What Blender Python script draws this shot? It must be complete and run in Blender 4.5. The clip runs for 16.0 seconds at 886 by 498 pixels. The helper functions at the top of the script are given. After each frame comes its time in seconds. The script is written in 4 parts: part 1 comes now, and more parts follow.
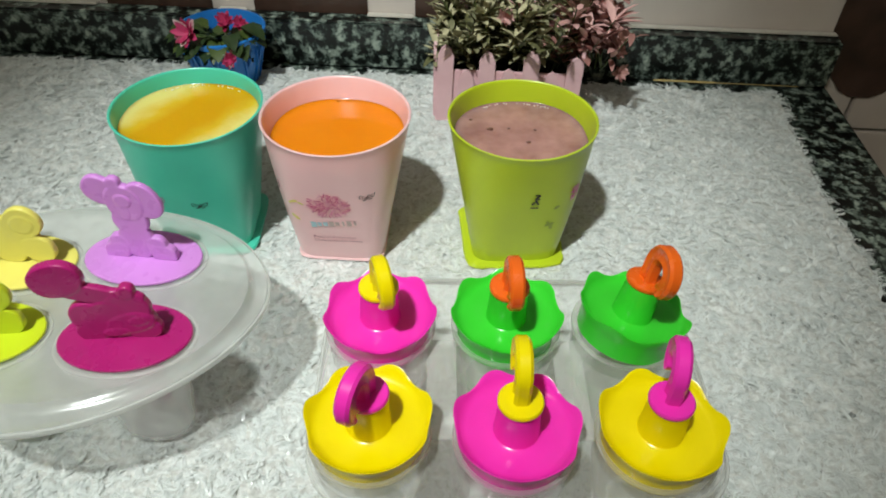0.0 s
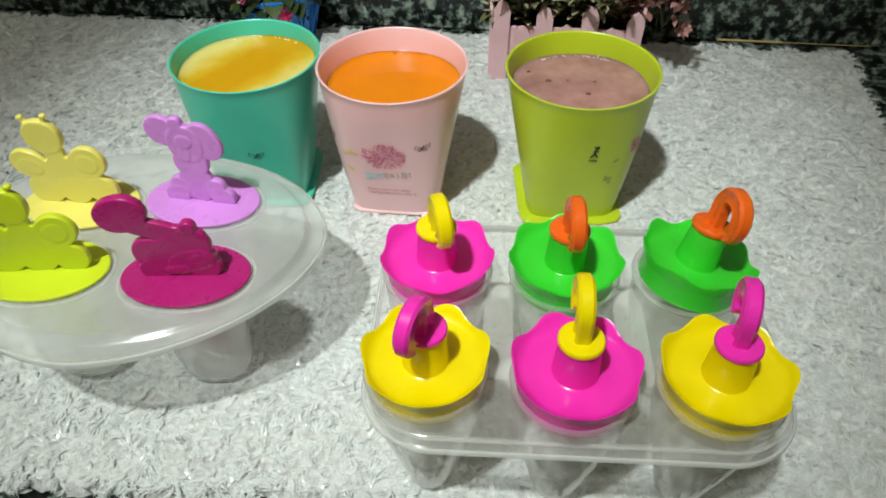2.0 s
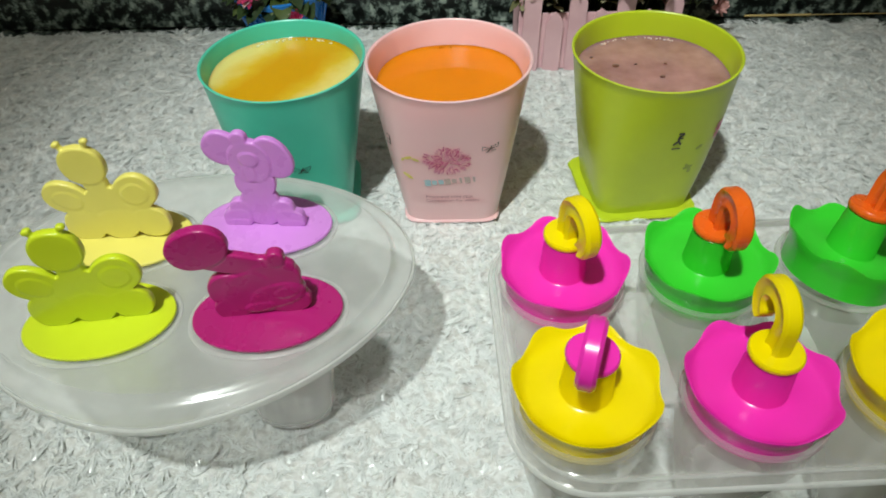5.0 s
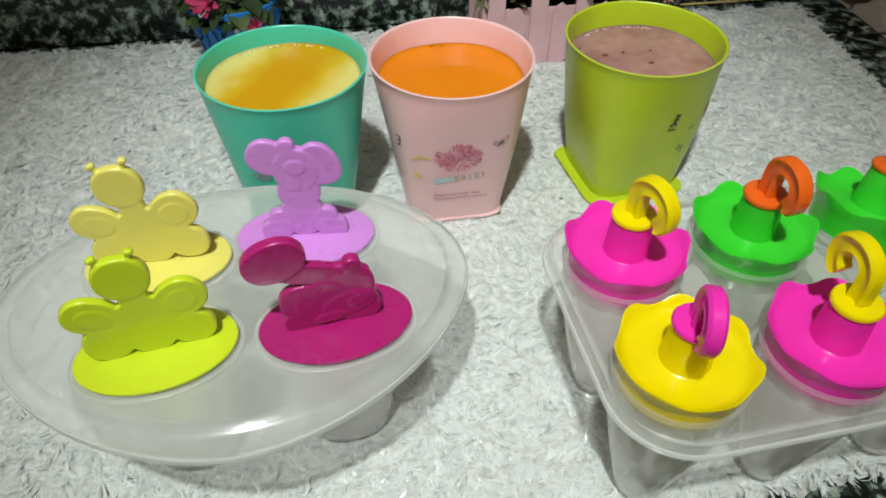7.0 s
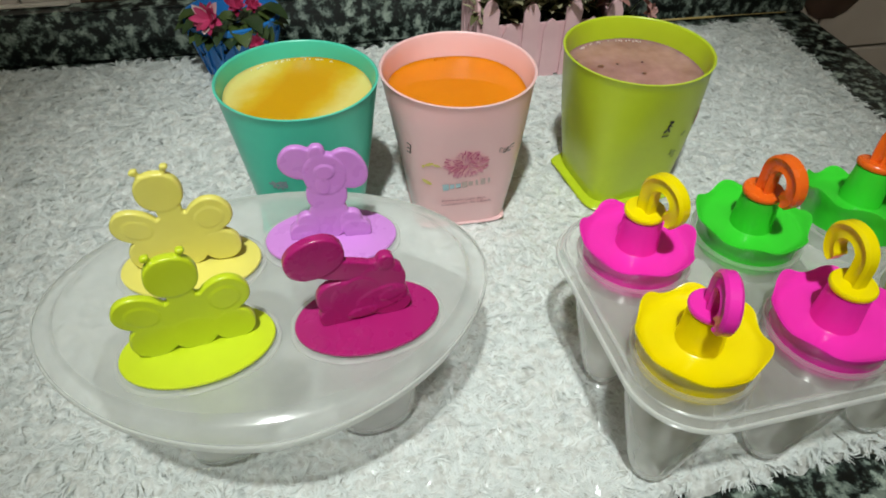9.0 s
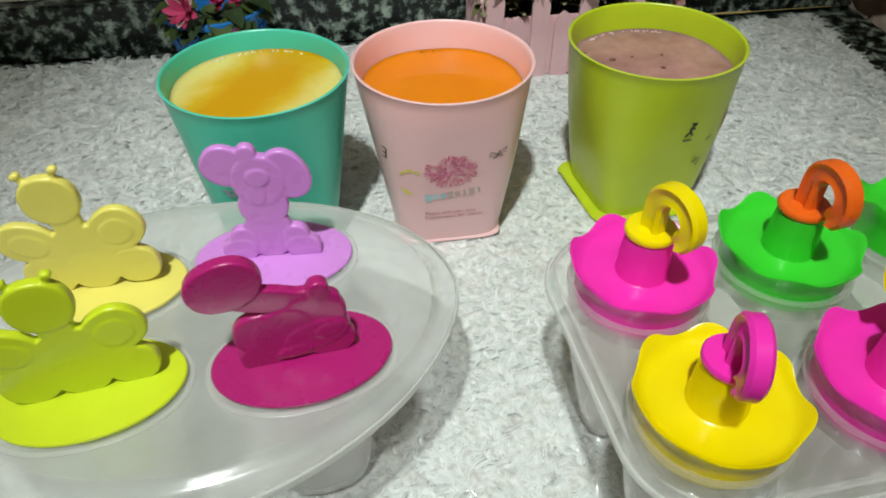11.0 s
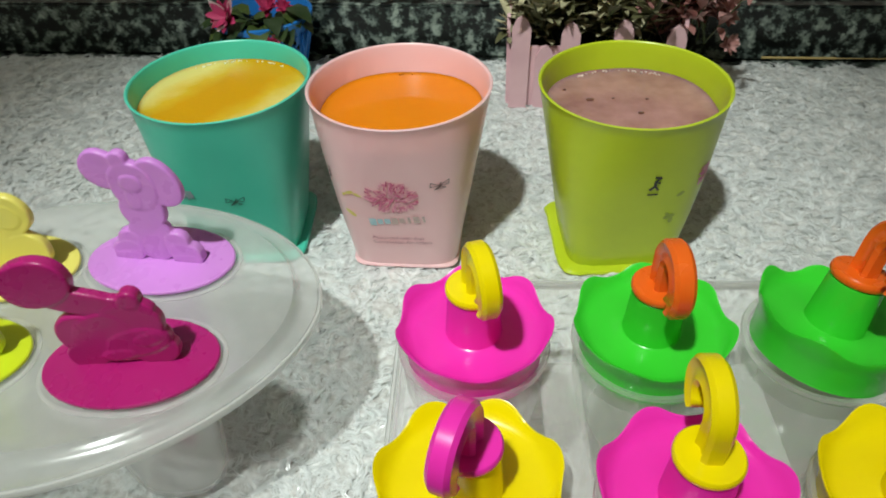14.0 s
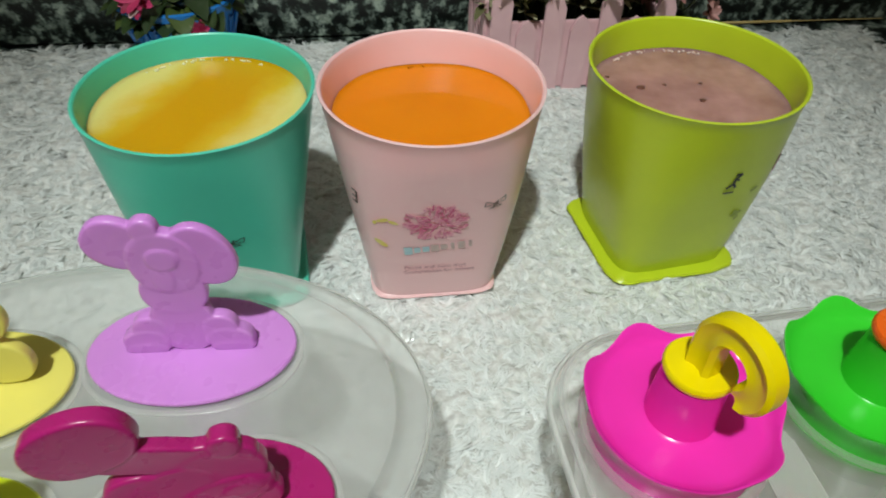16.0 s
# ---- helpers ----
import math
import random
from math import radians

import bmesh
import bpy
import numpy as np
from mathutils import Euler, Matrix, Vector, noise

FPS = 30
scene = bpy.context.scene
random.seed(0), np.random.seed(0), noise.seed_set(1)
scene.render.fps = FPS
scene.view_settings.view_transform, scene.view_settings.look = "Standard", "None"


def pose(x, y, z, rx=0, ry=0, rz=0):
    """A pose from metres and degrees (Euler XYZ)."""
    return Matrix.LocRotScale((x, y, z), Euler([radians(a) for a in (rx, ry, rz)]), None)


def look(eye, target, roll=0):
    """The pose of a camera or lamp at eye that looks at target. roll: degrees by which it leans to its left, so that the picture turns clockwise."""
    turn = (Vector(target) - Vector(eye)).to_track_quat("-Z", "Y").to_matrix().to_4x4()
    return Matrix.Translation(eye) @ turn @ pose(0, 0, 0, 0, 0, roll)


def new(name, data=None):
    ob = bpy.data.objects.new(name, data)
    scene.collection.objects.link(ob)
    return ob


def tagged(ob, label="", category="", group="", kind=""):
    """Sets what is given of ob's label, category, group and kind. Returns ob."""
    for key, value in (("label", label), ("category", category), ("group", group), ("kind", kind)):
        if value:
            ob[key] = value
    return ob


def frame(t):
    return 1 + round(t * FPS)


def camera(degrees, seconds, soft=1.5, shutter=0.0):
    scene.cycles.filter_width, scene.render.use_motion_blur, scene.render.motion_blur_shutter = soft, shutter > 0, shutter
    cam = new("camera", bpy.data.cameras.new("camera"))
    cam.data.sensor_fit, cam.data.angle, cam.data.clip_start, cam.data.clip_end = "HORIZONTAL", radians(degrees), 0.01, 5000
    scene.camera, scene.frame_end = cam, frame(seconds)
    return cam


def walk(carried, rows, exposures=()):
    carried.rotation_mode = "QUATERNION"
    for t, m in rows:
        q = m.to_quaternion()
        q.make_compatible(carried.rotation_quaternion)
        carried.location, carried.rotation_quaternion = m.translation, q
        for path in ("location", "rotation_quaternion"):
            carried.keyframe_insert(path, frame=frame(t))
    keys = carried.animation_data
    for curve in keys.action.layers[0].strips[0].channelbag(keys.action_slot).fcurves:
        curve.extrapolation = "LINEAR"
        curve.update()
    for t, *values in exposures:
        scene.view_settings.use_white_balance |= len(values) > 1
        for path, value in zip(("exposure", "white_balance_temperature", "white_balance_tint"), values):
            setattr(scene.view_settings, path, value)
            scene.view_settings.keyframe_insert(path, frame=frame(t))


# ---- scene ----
cam = camera(64.2, 16.0, soft=1.8, shutter=0.4)
METRES, EYE, TILT, LEAN, TURN = 0.52, 0.3136, -42.62, -1.12, 0.0
ROWS = [
    (0.0, 0.0, 0.0, 0.0, 0.0, 0.0, -0.0),
    (0.5, 0.0002, -0.0182, -0.0172, 1.18, 0.54, -0.6),
    (1.0, -0.0009, -0.0173, -0.0226, 1.38, 0.1, -0.68),
    (1.5, -0.0121, -0.0041, -0.0271, 2.48, -0.96, -1.0),
    (2.0, -0.0107, 0.0071, -0.0313, 3.64, -1.63, -1.0),
    (2.5, -0.0039, 0.0115, -0.034, 3.92, -1.7, -0.46),
    (3.0, -0.0016, 0.0209, -0.0324, 2.9, -0.79, 1.24),
    (3.5, -0.0202, 0.0423, -0.0376, 3.48, -0.8, 1.3),
    (4.0, -0.0454, 0.0654, -0.0321, 4.68, -1.41, 1.34),
    (6.5, -0.2532, 0.0772, -0.0165, -8.3, -2.08, 8.3),
    (7.0, -0.2579, 0.0808, -0.0161, -8.22, -2.05, 8.58),
    (7.5, -0.2587, 0.0737, -0.0202, -8.04, -1.94, 8.83),
    (8.0, -0.2624, 0.0588, -0.0256, -8.11, -1.63, 9.04),
    (8.5, -0.287, 0.0493, -0.0268, -8.77, -1.17, 8.84),
    (9.0, -0.3045, 0.0553, -0.0241, -10.53, -1.0, 9.56),
    (11.5, -0.2029, 0.1622, -0.025, -5.91, 1.37, 7.78),
    (12.0, -0.1623, 0.1599, -0.022, -2.82, 2.65, 4.97),
    (12.5, -0.1005, 0.1631, -0.0221, 1.55, 2.69, 1.05),
    (13.0, -0.046, 0.1682, -0.0215, 3.91, 2.52, -0.77),
    (13.5, -0.035, 0.1573, -0.0324, 4.92, 2.53, -1.92),
    (14.0, -0.0428, 0.162, -0.023, 3.65, 2.18, 0.76),
    (14.5, -0.0797, 0.1845, -0.007, -0.82, 1.39, 3.89),
    (15.0, -0.1531, 0.2128, 0.0096, -3.01, 0.26, 4.74),
    (15.5, -0.1996, 0.249, 0.0346, -4.79, -0.27, 5.32),
    (16.0, -0.1958, 0.272, 0.0406, -7.75, -1.38, 6.46),
]
walk(cam, [(t, pose(0, 0, EYE, TILT, LEAN, TURN) @ pose(METRES * x, METRES * y, METRES * z, 90 + pitch, roll, yaw)) for t, x, y, z, yaw, pitch, roll in ROWS],
     exposures=[(0.0, -0.06), (2.0, -0.06), (4.0, -0.14), (6.5, -0.17), (9.0, -0.16), (13.0, -0.19), (14.5, -0.20), (16.0, -0.34)])

# ---- light ----
world = bpy.data.worlds.new("world")
scene.world = world
world.use_nodes = True
world.node_tree.nodes["Background"].inputs[0].default_value = (0.5, 0.55, 0.6, 1)
world.node_tree.nodes["Background"].inputs[1].default_value = 0.02
# unseen ceiling bulb for the room; added spot on the counter imitates lens vignetting
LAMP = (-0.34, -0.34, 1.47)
bulb_data = bpy.data.lights.new("ceiling_bulb", "POINT")
bulb_data.energy, bulb_data.shadow_soft_size, bulb_data.color = 11.5, 0.035, (0.93, 1.0, 0.96)
new("ceiling_bulb", bulb_data).location = LAMP
# added spot: its soft cone dims the outer view, no lamp shade is known
cone_data = bpy.data.lights.new("edge_falloff_spot", "SPOT")
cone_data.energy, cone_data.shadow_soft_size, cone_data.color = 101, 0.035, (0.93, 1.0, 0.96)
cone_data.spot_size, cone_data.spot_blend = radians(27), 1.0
new("edge_falloff_spot", cone_data).matrix_world = look(LAMP, (-0.045, 0.36, 0.0))


# ---- materials ----
def nodes_of(name):
    m = bpy.data.materials.new(name)
    m.use_nodes = True
    t = m.node_tree
    return m, t, t.nodes["Principled BSDF"]


def node(t, kind, **sockets):
    n = t.nodes.new(kind)
    for k, v in sockets.items():
        n.inputs[k.replace("_", " ")].default_value = v
    return n


def ramp(t, fac, stops):
    r = t.nodes.new("ShaderNodeValToRGB")
    e = r.color_ramp.elements
    while len(e) < len(stops):
        e.new(0.5)
    for el, (p, c) in zip(e, stops):
        el.position, el.color = p, (*c, 1)
    t.links.new(fac, r.inputs[0])
    return r


def coords(t):
    return t.nodes.new("ShaderNodeTexCoord").outputs["Object"]


def bump(t, b, height, strength, distance):
    n = node(t, "ShaderNodeBump", Strength=strength, Distance=distance)
    t.links.new(height, n.inputs["Height"])
    t.links.new(n.outputs[0], b.inputs["Normal"])


def plastic(name, c, rough=0.32, spread=0.12, sss=0.0):
    """Moulded plastic: faint cloudy colour, fine scuffs in the gloss."""
    m, t, b = nodes_of(name)
    co = coords(t)
    big = node(t, "ShaderNodeTexNoise", Scale=35.0, Detail=3.0)
    t.links.new(co, big.inputs[0])
    lo, hi = tuple(v * (1 - spread) for v in c), tuple(min(1, v * (1 + spread * 0.6)) for v in c)
    r = ramp(t, big.outputs[0], [(0.3, lo), (0.7, hi)])
    t.links.new(r.outputs[0], b.inputs["Base Color"])
    fine = node(t, "ShaderNodeTexNoise", Scale=130.0, Detail=2.0)
    t.links.new(co, fine.inputs[0])
    g = ramp(t, fine.outputs[0], [(0.35, (rough * 0.92,) * 3), (0.7, (min(1, rough * 1.12),) * 3)])
    t.links.new(g.outputs[0], b.inputs["Roughness"])
    bump(t, b, big.outputs[0], 0.006, 0.002)
    if sss:
        b.inputs["Subsurface Weight"].default_value = sss
        b.inputs["Subsurface Radius"].default_value = (0.004, 0.004, 0.004)
        b.inputs["Subsurface Scale"].default_value = 1.0
    return m


def frosted(name, c, clear, rough=0.28, through_share=0.3):
    """Milky see-through plastic: part of the light passes straight, the rest scatters."""
    m, t, b = nodes_of(name)
    co = coords(t)
    n = node(t, "ShaderNodeTexNoise", Scale=45.0, Detail=5.0)
    t.links.new(co, n.inputs[0])
    bump_node = node(t, "ShaderNodeBump", Strength=0.15, Distance=0.002)
    t.links.new(n.outputs[0], bump_node.inputs["Height"])
    t.nodes.remove(b)
    milk, glow = node(t, "ShaderNodeBsdfDiffuse", Color=(*c, 1)), node(t, "ShaderNodeBsdfTranslucent", Color=(*c, 1))
    shine = node(t, "ShaderNodeBsdfGlossy", Color=(1, 1, 1, 1), Roughness=rough)
    clear_node = node(t, "ShaderNodeBsdfTransparent", Color=(0.99, 0.99, 0.99, 1))
    facing = node(t, "ShaderNodeLayerWeight", Blend=0.5)
    steep, gloss = t.nodes.new("ShaderNodeMath"), t.nodes.new("ShaderNodeMath")
    steep.operation, gloss.operation = "POWER", "MULTIPLY_ADD"
    steep.inputs[1].default_value = 3.0
    gloss.inputs[1].default_value, gloss.inputs[2].default_value = 0.60, 0.04
    t.links.new(facing.outputs["Facing"], steep.inputs[0])
    t.links.new(steep.outputs[0], gloss.inputs[0])
    for q in (milk, glow, shine, facing):
        t.links.new(bump_node.outputs[0], q.inputs["Normal"])
    mix1, mix2, mix3 = node(t, "ShaderNodeMixShader", Fac=through_share), t.nodes.new("ShaderNodeMixShader"), t.nodes.new("ShaderNodeMixShader")
    r = ramp(t, n.outputs[0], [(0.3, (clear - 0.03,) * 3), (0.7, (clear + 0.03,) * 3)])
    t.links.new(milk.outputs[0], mix1.inputs[1])
    t.links.new(glow.outputs[0], mix1.inputs[2])
    t.links.new(r.outputs[0], mix2.inputs[0])
    t.links.new(mix1.outputs[0], mix2.inputs[1])
    t.links.new(clear_node.outputs[0], mix2.inputs[2])
    t.links.new(gloss.outputs[0], mix3.inputs[0])
    t.links.new(mix2.outputs[0], mix3.inputs[1])
    t.links.new(shine.outputs[0], mix3.inputs[2])
    t.links.new(mix3.outputs[0], t.nodes["Material Output"].inputs[0])
    return m


def granite():
    m, t, b = nodes_of("granite")
    co = coords(t)
    a = node(t, "ShaderNodeTexNoise", Scale=98.0, Detail=6.0, Roughness=0.68)
    v = node(t, "ShaderNodeTexVoronoi", Scale=150.0)
    c = node(t, "ShaderNodeTexNoise", Scale=22.0, Detail=3.0)
    for n in (a, v, c):
        t.links.new(co, n.inputs[0])
    r1 = ramp(t, a.outputs[0], [(0.45, (0.006, 0.008, 0.007)), (0.50, (0.038, 0.052, 0.046)), (0.54, (0.23, 0.29, 0.26)), (0.62, (0.50, 0.57, 0.51))])
    r2 = ramp(t, v.outputs["Color"], [(0.25, (0.40, 0.42, 0.41)), (0.75, (1.0, 1.0, 0.97))])
    r3 = ramp(t, c.outputs[0], [(0.35, (0.65, 0.68, 0.66)), (0.65, (1.0, 1.0, 1.0))])
    mul, mul2 = t.nodes.new("ShaderNodeMix"), t.nodes.new("ShaderNodeMix")
    for n in (mul, mul2):
        n.data_type, n.blend_type = "RGBA", "MULTIPLY"
        n.inputs[0].default_value = 1.0
    t.links.new(r1.outputs[0], mul.inputs[6])
    t.links.new(r2.outputs[0], mul.inputs[7])
    t.links.new(mul.outputs[2], mul2.inputs[6])
    t.links.new(r3.outputs[0], mul2.inputs[7])
    t.links.new(mul2.outputs[2], b.inputs["Base Color"])
    b.inputs["Roughness"].default_value = 0.28
    return m


def cloudy(name, lo, hi, scale, rough, strength=0.2, distance=0.002, per_island=False, detail=5.0):
    """A matt surface between two colours."""
    m, t, b = nodes_of(name)
    co = coords(t)
    n = node(t, "ShaderNodeTexNoise", Scale=scale, Detail=detail)
    t.links.new(co, n.inputs[0])
    fac = n.outputs[0]
    if per_island:
        g = t.nodes.new("ShaderNodeNewGeometry")
        mix = t.nodes.new("ShaderNodeMath")
        mix.operation = "MULTIPLY_ADD"
        mix.inputs[1].default_value, mix.inputs[2].default_value = 0.7, -0.1
        add = t.nodes.new("ShaderNodeMath")
        add.operation = "ADD"
        t.links.new(g.outputs["Random Per Island"], mix.inputs[0])
        t.links.new(mix.outputs[0], add.inputs[0])
        half_node = t.nodes.new("ShaderNodeMath")
        half_node.operation = "MULTIPLY"
        half_node.inputs[1].default_value = 0.5
        t.links.new(fac, half_node.inputs[0])
        t.links.new(half_node.outputs[0], add.inputs[1])
        fac = add.outputs[0]
    r = ramp(t, fac, [(0.3, lo), (0.7, hi)])
    t.links.new(r.outputs[0], b.inputs["Base Color"])
    b.inputs["Roughness"].default_value = rough
    if not per_island:
        bump(t, b, n.outputs[0], strength, distance)
    return m


def fibre():
    m, t, b = nodes_of("rug_fibre")
    g = t.nodes.new("ShaderNodeNewGeometry")
    r = ramp(t, g.outputs["Random Per Island"], [(0.0, (0.76, 0.80, 0.79)), (0.5, (0.87, 0.91, 0.91)), (1.0, (0.94, 0.97, 0.97))])
    t.links.new(r.outputs[0], b.inputs["Base Color"])
    b.inputs["Roughness"].default_value = 0.24
    b.inputs["Specular IOR Level"].default_value = 1.0
    glow = node(t, "ShaderNodeBsdfTranslucent", Color=(0.80, 0.80, 0.75, 1))
    mix = node(t, "ShaderNodeMixShader", Fac=0.22)
    t.links.new(b.outputs[0], mix.inputs[1])
    t.links.new(glow.outputs[0], mix.inputs[2])
    t.links.new(mix.outputs[0], t.nodes["Material Output"].inputs[0])
    return m


def foam_drink():
    """Orange juice with a pale foam ring, open in a slanting band."""
    m, t, b = nodes_of("mango_drink")
    co = coords(t)
    turn = t.nodes.new("ShaderNodeMapping")
    turn.inputs["Rotation"].default_value = (0, 0, radians(-56))
    turn.inputs["Location"].default_value = (0, -0.003, 0)
    t.links.new(co, turn.inputs[0])
    wob = node(t, "ShaderNodeTexNoise", Scale=55.0, Detail=4.0)
    t.links.new(co, wob.inputs[0])
    sep = t.nodes.new("ShaderNodeSeparateXYZ")
    t.links.new(turn.outputs[0], sep.inputs[0])
    ab = t.nodes.new("ShaderNodeMath")
    ab.operation = "ABSOLUTE"
    t.links.new(sep.outputs[1], ab.inputs[0])
    sc = t.nodes.new("ShaderNodeMath")
    sc.operation = "MULTIPLY_ADD"
    sc.inputs[1].default_value = 29.0
    t.links.new(ab.outputs[0], sc.inputs[0])
    sh = t.nodes.new("ShaderNodeMath")
    sh.operation = "MULTIPLY_ADD"
    sh.inputs[1].default_value, sh.inputs[2].default_value = 0.5, -0.25
    t.links.new(wob.outputs[0], sh.inputs[0])
    t.links.new(sh.outputs[0], sc.inputs[2])
    r = ramp(t, sc.outputs[0], [(0.30, (0.62, 0.32, 0.002)), (0.55, (0.66, 0.42, 0.02)), (0.85, (0.74, 0.61, 0.18))])
    t.links.new(r.outputs[0], b.inputs["Base Color"])
    b.inputs["Roughness"].default_value = 0.15
    fine = node(t, "ShaderNodeTexNoise", Scale=500.0, Detail=2.0)
    t.links.new(co, fine.inputs[0])
    bump(t, b, fine.outputs[0], 0.1, 0.001)
    return m


M_PINK = plastic("pink_plastic", (1.0, 0.57, 0.585), 0.30, 0.02, 0.5)
M_TEAL = plastic("teal_plastic", (0.075, 0.57, 0.41), 0.30, 0.05, 0.2)
M_LIME = plastic("lime_plastic", (0.48, 0.60, 0.02), 0.32, 0.05, 0.2)
M_MAGENTA = plastic("hot_pink_plastic", (0.86, 0.03, 0.44), 0.24, 0.05, 0.15)
M_GREEN = plastic("bright_green_plastic", (0.04, 0.60, 0.03), 0.24, 0.05, 0.15)
M_YELLOW = plastic("yellow_plastic", (0.85, 0.68, 0.0), 0.24, 0.05, 0.15)
M_ORANGE = plastic("orange_plastic", (0.80, 0.13, 0.01), 0.26, 0.05, 0.15)
M_LILAC = plastic("lilac_plastic", (0.64, 0.26, 0.72), 0.28, 0.05, 0.15)
M_PALE_YELLOW = plastic("pale_yellow_plastic", (0.80, 0.72, 0.16), 0.30, 0.05, 0.15)
M_YELLOW_GREEN = plastic("yellow_green_plastic", (0.60, 0.72, 0.02), 0.30, 0.05, 0.15)
M_PLUM = plastic("plum_plastic", (0.41, 0.012, 0.155), 0.28, 0.05, 0.15)
M_FROST = frosted("frosted_plastic", (0.95, 0.97, 0.95), 0.69, 0.18, 0.50)
M_RIM = frosted("milky_rim_plastic", (0.95, 0.97, 0.95), 0.45, 0.18, 0.50)
M_MOULD = frosted("milky_plastic", (0.97, 0.98, 0.96), 0.64, 0.24, 0.55)
M_TUBE = frosted("milky_clear_plastic", (0.97, 0.96, 0.92), 0.66, 0.12, 0.5)
M_CLEAR = frosted("clear_plastic", (0.97, 0.97, 0.94), 0.76, 0.10, 0.4)
M_GRANITE = granite()
M_FIBRE = fibre()
M_BACKING = cloudy("rug_body_wool", (0.48, 0.48, 0.455), (0.76, 0.78, 0.765), 330.0, 0.55, 0.7, 0.0012)
M_TILE = cloudy("glazed_tile", (0.68, 0.59, 0.54), (0.78, 0.71, 0.66), 9.0, 0.2, 0.05)
M_GROUT = cloudy("grout", (0.30, 0.28, 0.25), (0.40, 0.38, 0.34), 90.0, 0.9)
M_PALE_STRIP = cloudy("pale_strip", (0.55, 0.52, 0.46), (0.68, 0.64, 0.58), 70.0, 0.8)
M_BROWN = cloudy("brown_glaze", (0.035, 0.018, 0.013), (0.10, 0.055, 0.04), 26.0, 0.3, 0.05)
M_PAINT = cloudy("wall_paint", (0.60, 0.54, 0.44), (0.68, 0.62, 0.52), 3.0, 0.8)
M_FLOOR = cloudy("floor_tile", (0.36, 0.33, 0.30), (0.45, 0.42, 0.38), 4.0, 0.4)
M_ORANGE_DRINK = cloudy("orange_drink", (0.74, 0.205, 0.003), (0.80, 0.24, 0.005), 30.0, 0.08, 0.03)
M_MANGO = foam_drink()
M_COCOA = cloudy("cocoa_drink", (0.29, 0.14, 0.12), (0.46, 0.25, 0.22), 70.0, 0.16, 0.15, 0.001)
# the drinks scatter light below their surface
for drink_material in (M_ORANGE_DRINK, M_MANGO, M_COCOA):
    for n in drink_material.node_tree.nodes:
        if n.type == "BSDF_PRINCIPLED":
            n.subsurface_method = "BURLEY"
            n.inputs["Specular IOR Level"].default_value = 0.22
            n.inputs["Subsurface Weight"].default_value = 0.8
            n.inputs["Subsurface Radius"].default_value = (0.020, 0.012, 0.004)
            n.inputs["Subsurface Scale"].default_value = 1.0
M_FOAM_YELLOW = plastic("yellow_foam", (0.90, 0.84, 0.55), 0.25)
M_FOAM_MAUVE = plastic("mauve_foam", (0.70, 0.52, 0.48), 0.25)
M_FLECK = cloudy("cocoa_fleck", (0.10, 0.035, 0.025), (0.18, 0.07, 0.05), 300.0, 0.4, 0.1)
M_PLANTER = cloudy("pink_painted_wood", (0.66, 0.40, 0.44), (0.76, 0.50, 0.53), 40.0, 0.6)
M_LEAF_GREY = cloudy("sage_leaf", (0.11, 0.11, 0.045), (0.54, 0.50, 0.31), 60.0, 0.6, per_island=True)
M_LEAF_PINK = cloudy("dusty_pink_leaf", (0.34, 0.16, 0.14), (0.74, 0.44, 0.42), 60.0, 0.6, per_island=True)
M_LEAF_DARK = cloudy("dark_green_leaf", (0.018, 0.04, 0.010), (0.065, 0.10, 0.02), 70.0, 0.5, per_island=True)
M_PETAL = cloudy("crimson_petal", (0.28, 0.008, 0.05), (0.56, 0.05, 0.16), 110.0, 0.5, per_island=True)
M_PETAL_WHITE = cloudy("pale_petal", (0.75, 0.45, 0.48), (0.85, 0.72, 0.70), 110.0, 0.5, per_island=True)
M_BLUE = plastic("blue_plastic", (0.02, 0.20, 0.62), 0.35, 0.08)
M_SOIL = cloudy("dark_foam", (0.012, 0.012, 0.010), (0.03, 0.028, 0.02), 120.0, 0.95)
M_INK = cloudy("black_ink", (0.012, 0.012, 0.012), (0.03, 0.03, 0.03), 200.0, 0.5, 0.0)
M_INK_BROWN = cloudy("brown_ink", (0.10, 0.06, 0.05), (0.18, 0.11, 0.09), 200.0, 0.5, 0.0)
M_INK_PINK = cloudy("pink_ink", (0.62, 0.10, 0.22), (0.82, 0.36, 0.46), 420.0, 0.5, per_island=True)
M_INK_YELLOW = cloudy("yellow_ink", (0.75, 0.58, 0.10), (0.80, 0.66, 0.25), 300.0, 0.5, 0.0)
M_INK_BLUE = cloudy("pale_blue_ink", (0.36, 0.55, 0.62), (0.45, 0.62, 0.66), 300.0, 0.5, 0.0)
M_INK_GREY = cloudy("warm_grey_ink", (0.52, 0.36, 0.34), (0.60, 0.46, 0.42), 300.0, 0.5, 0.0)
M_INK_MAUVE = cloudy("wine_ink", (0.45, 0.12, 0.16), (0.52, 0.18, 0.22), 300.0, 0.5, 0.0)
M_INK_OLIVE = cloudy("olive_ink", (0.26, 0.34, 0.03), (0.34, 0.42, 0.05), 300.0, 0.5, 0.0)
M_STRAW = cloudy("straw", (0.35, 0.25, 0.08), (0.50, 0.38, 0.15), 100.0, 0.6)


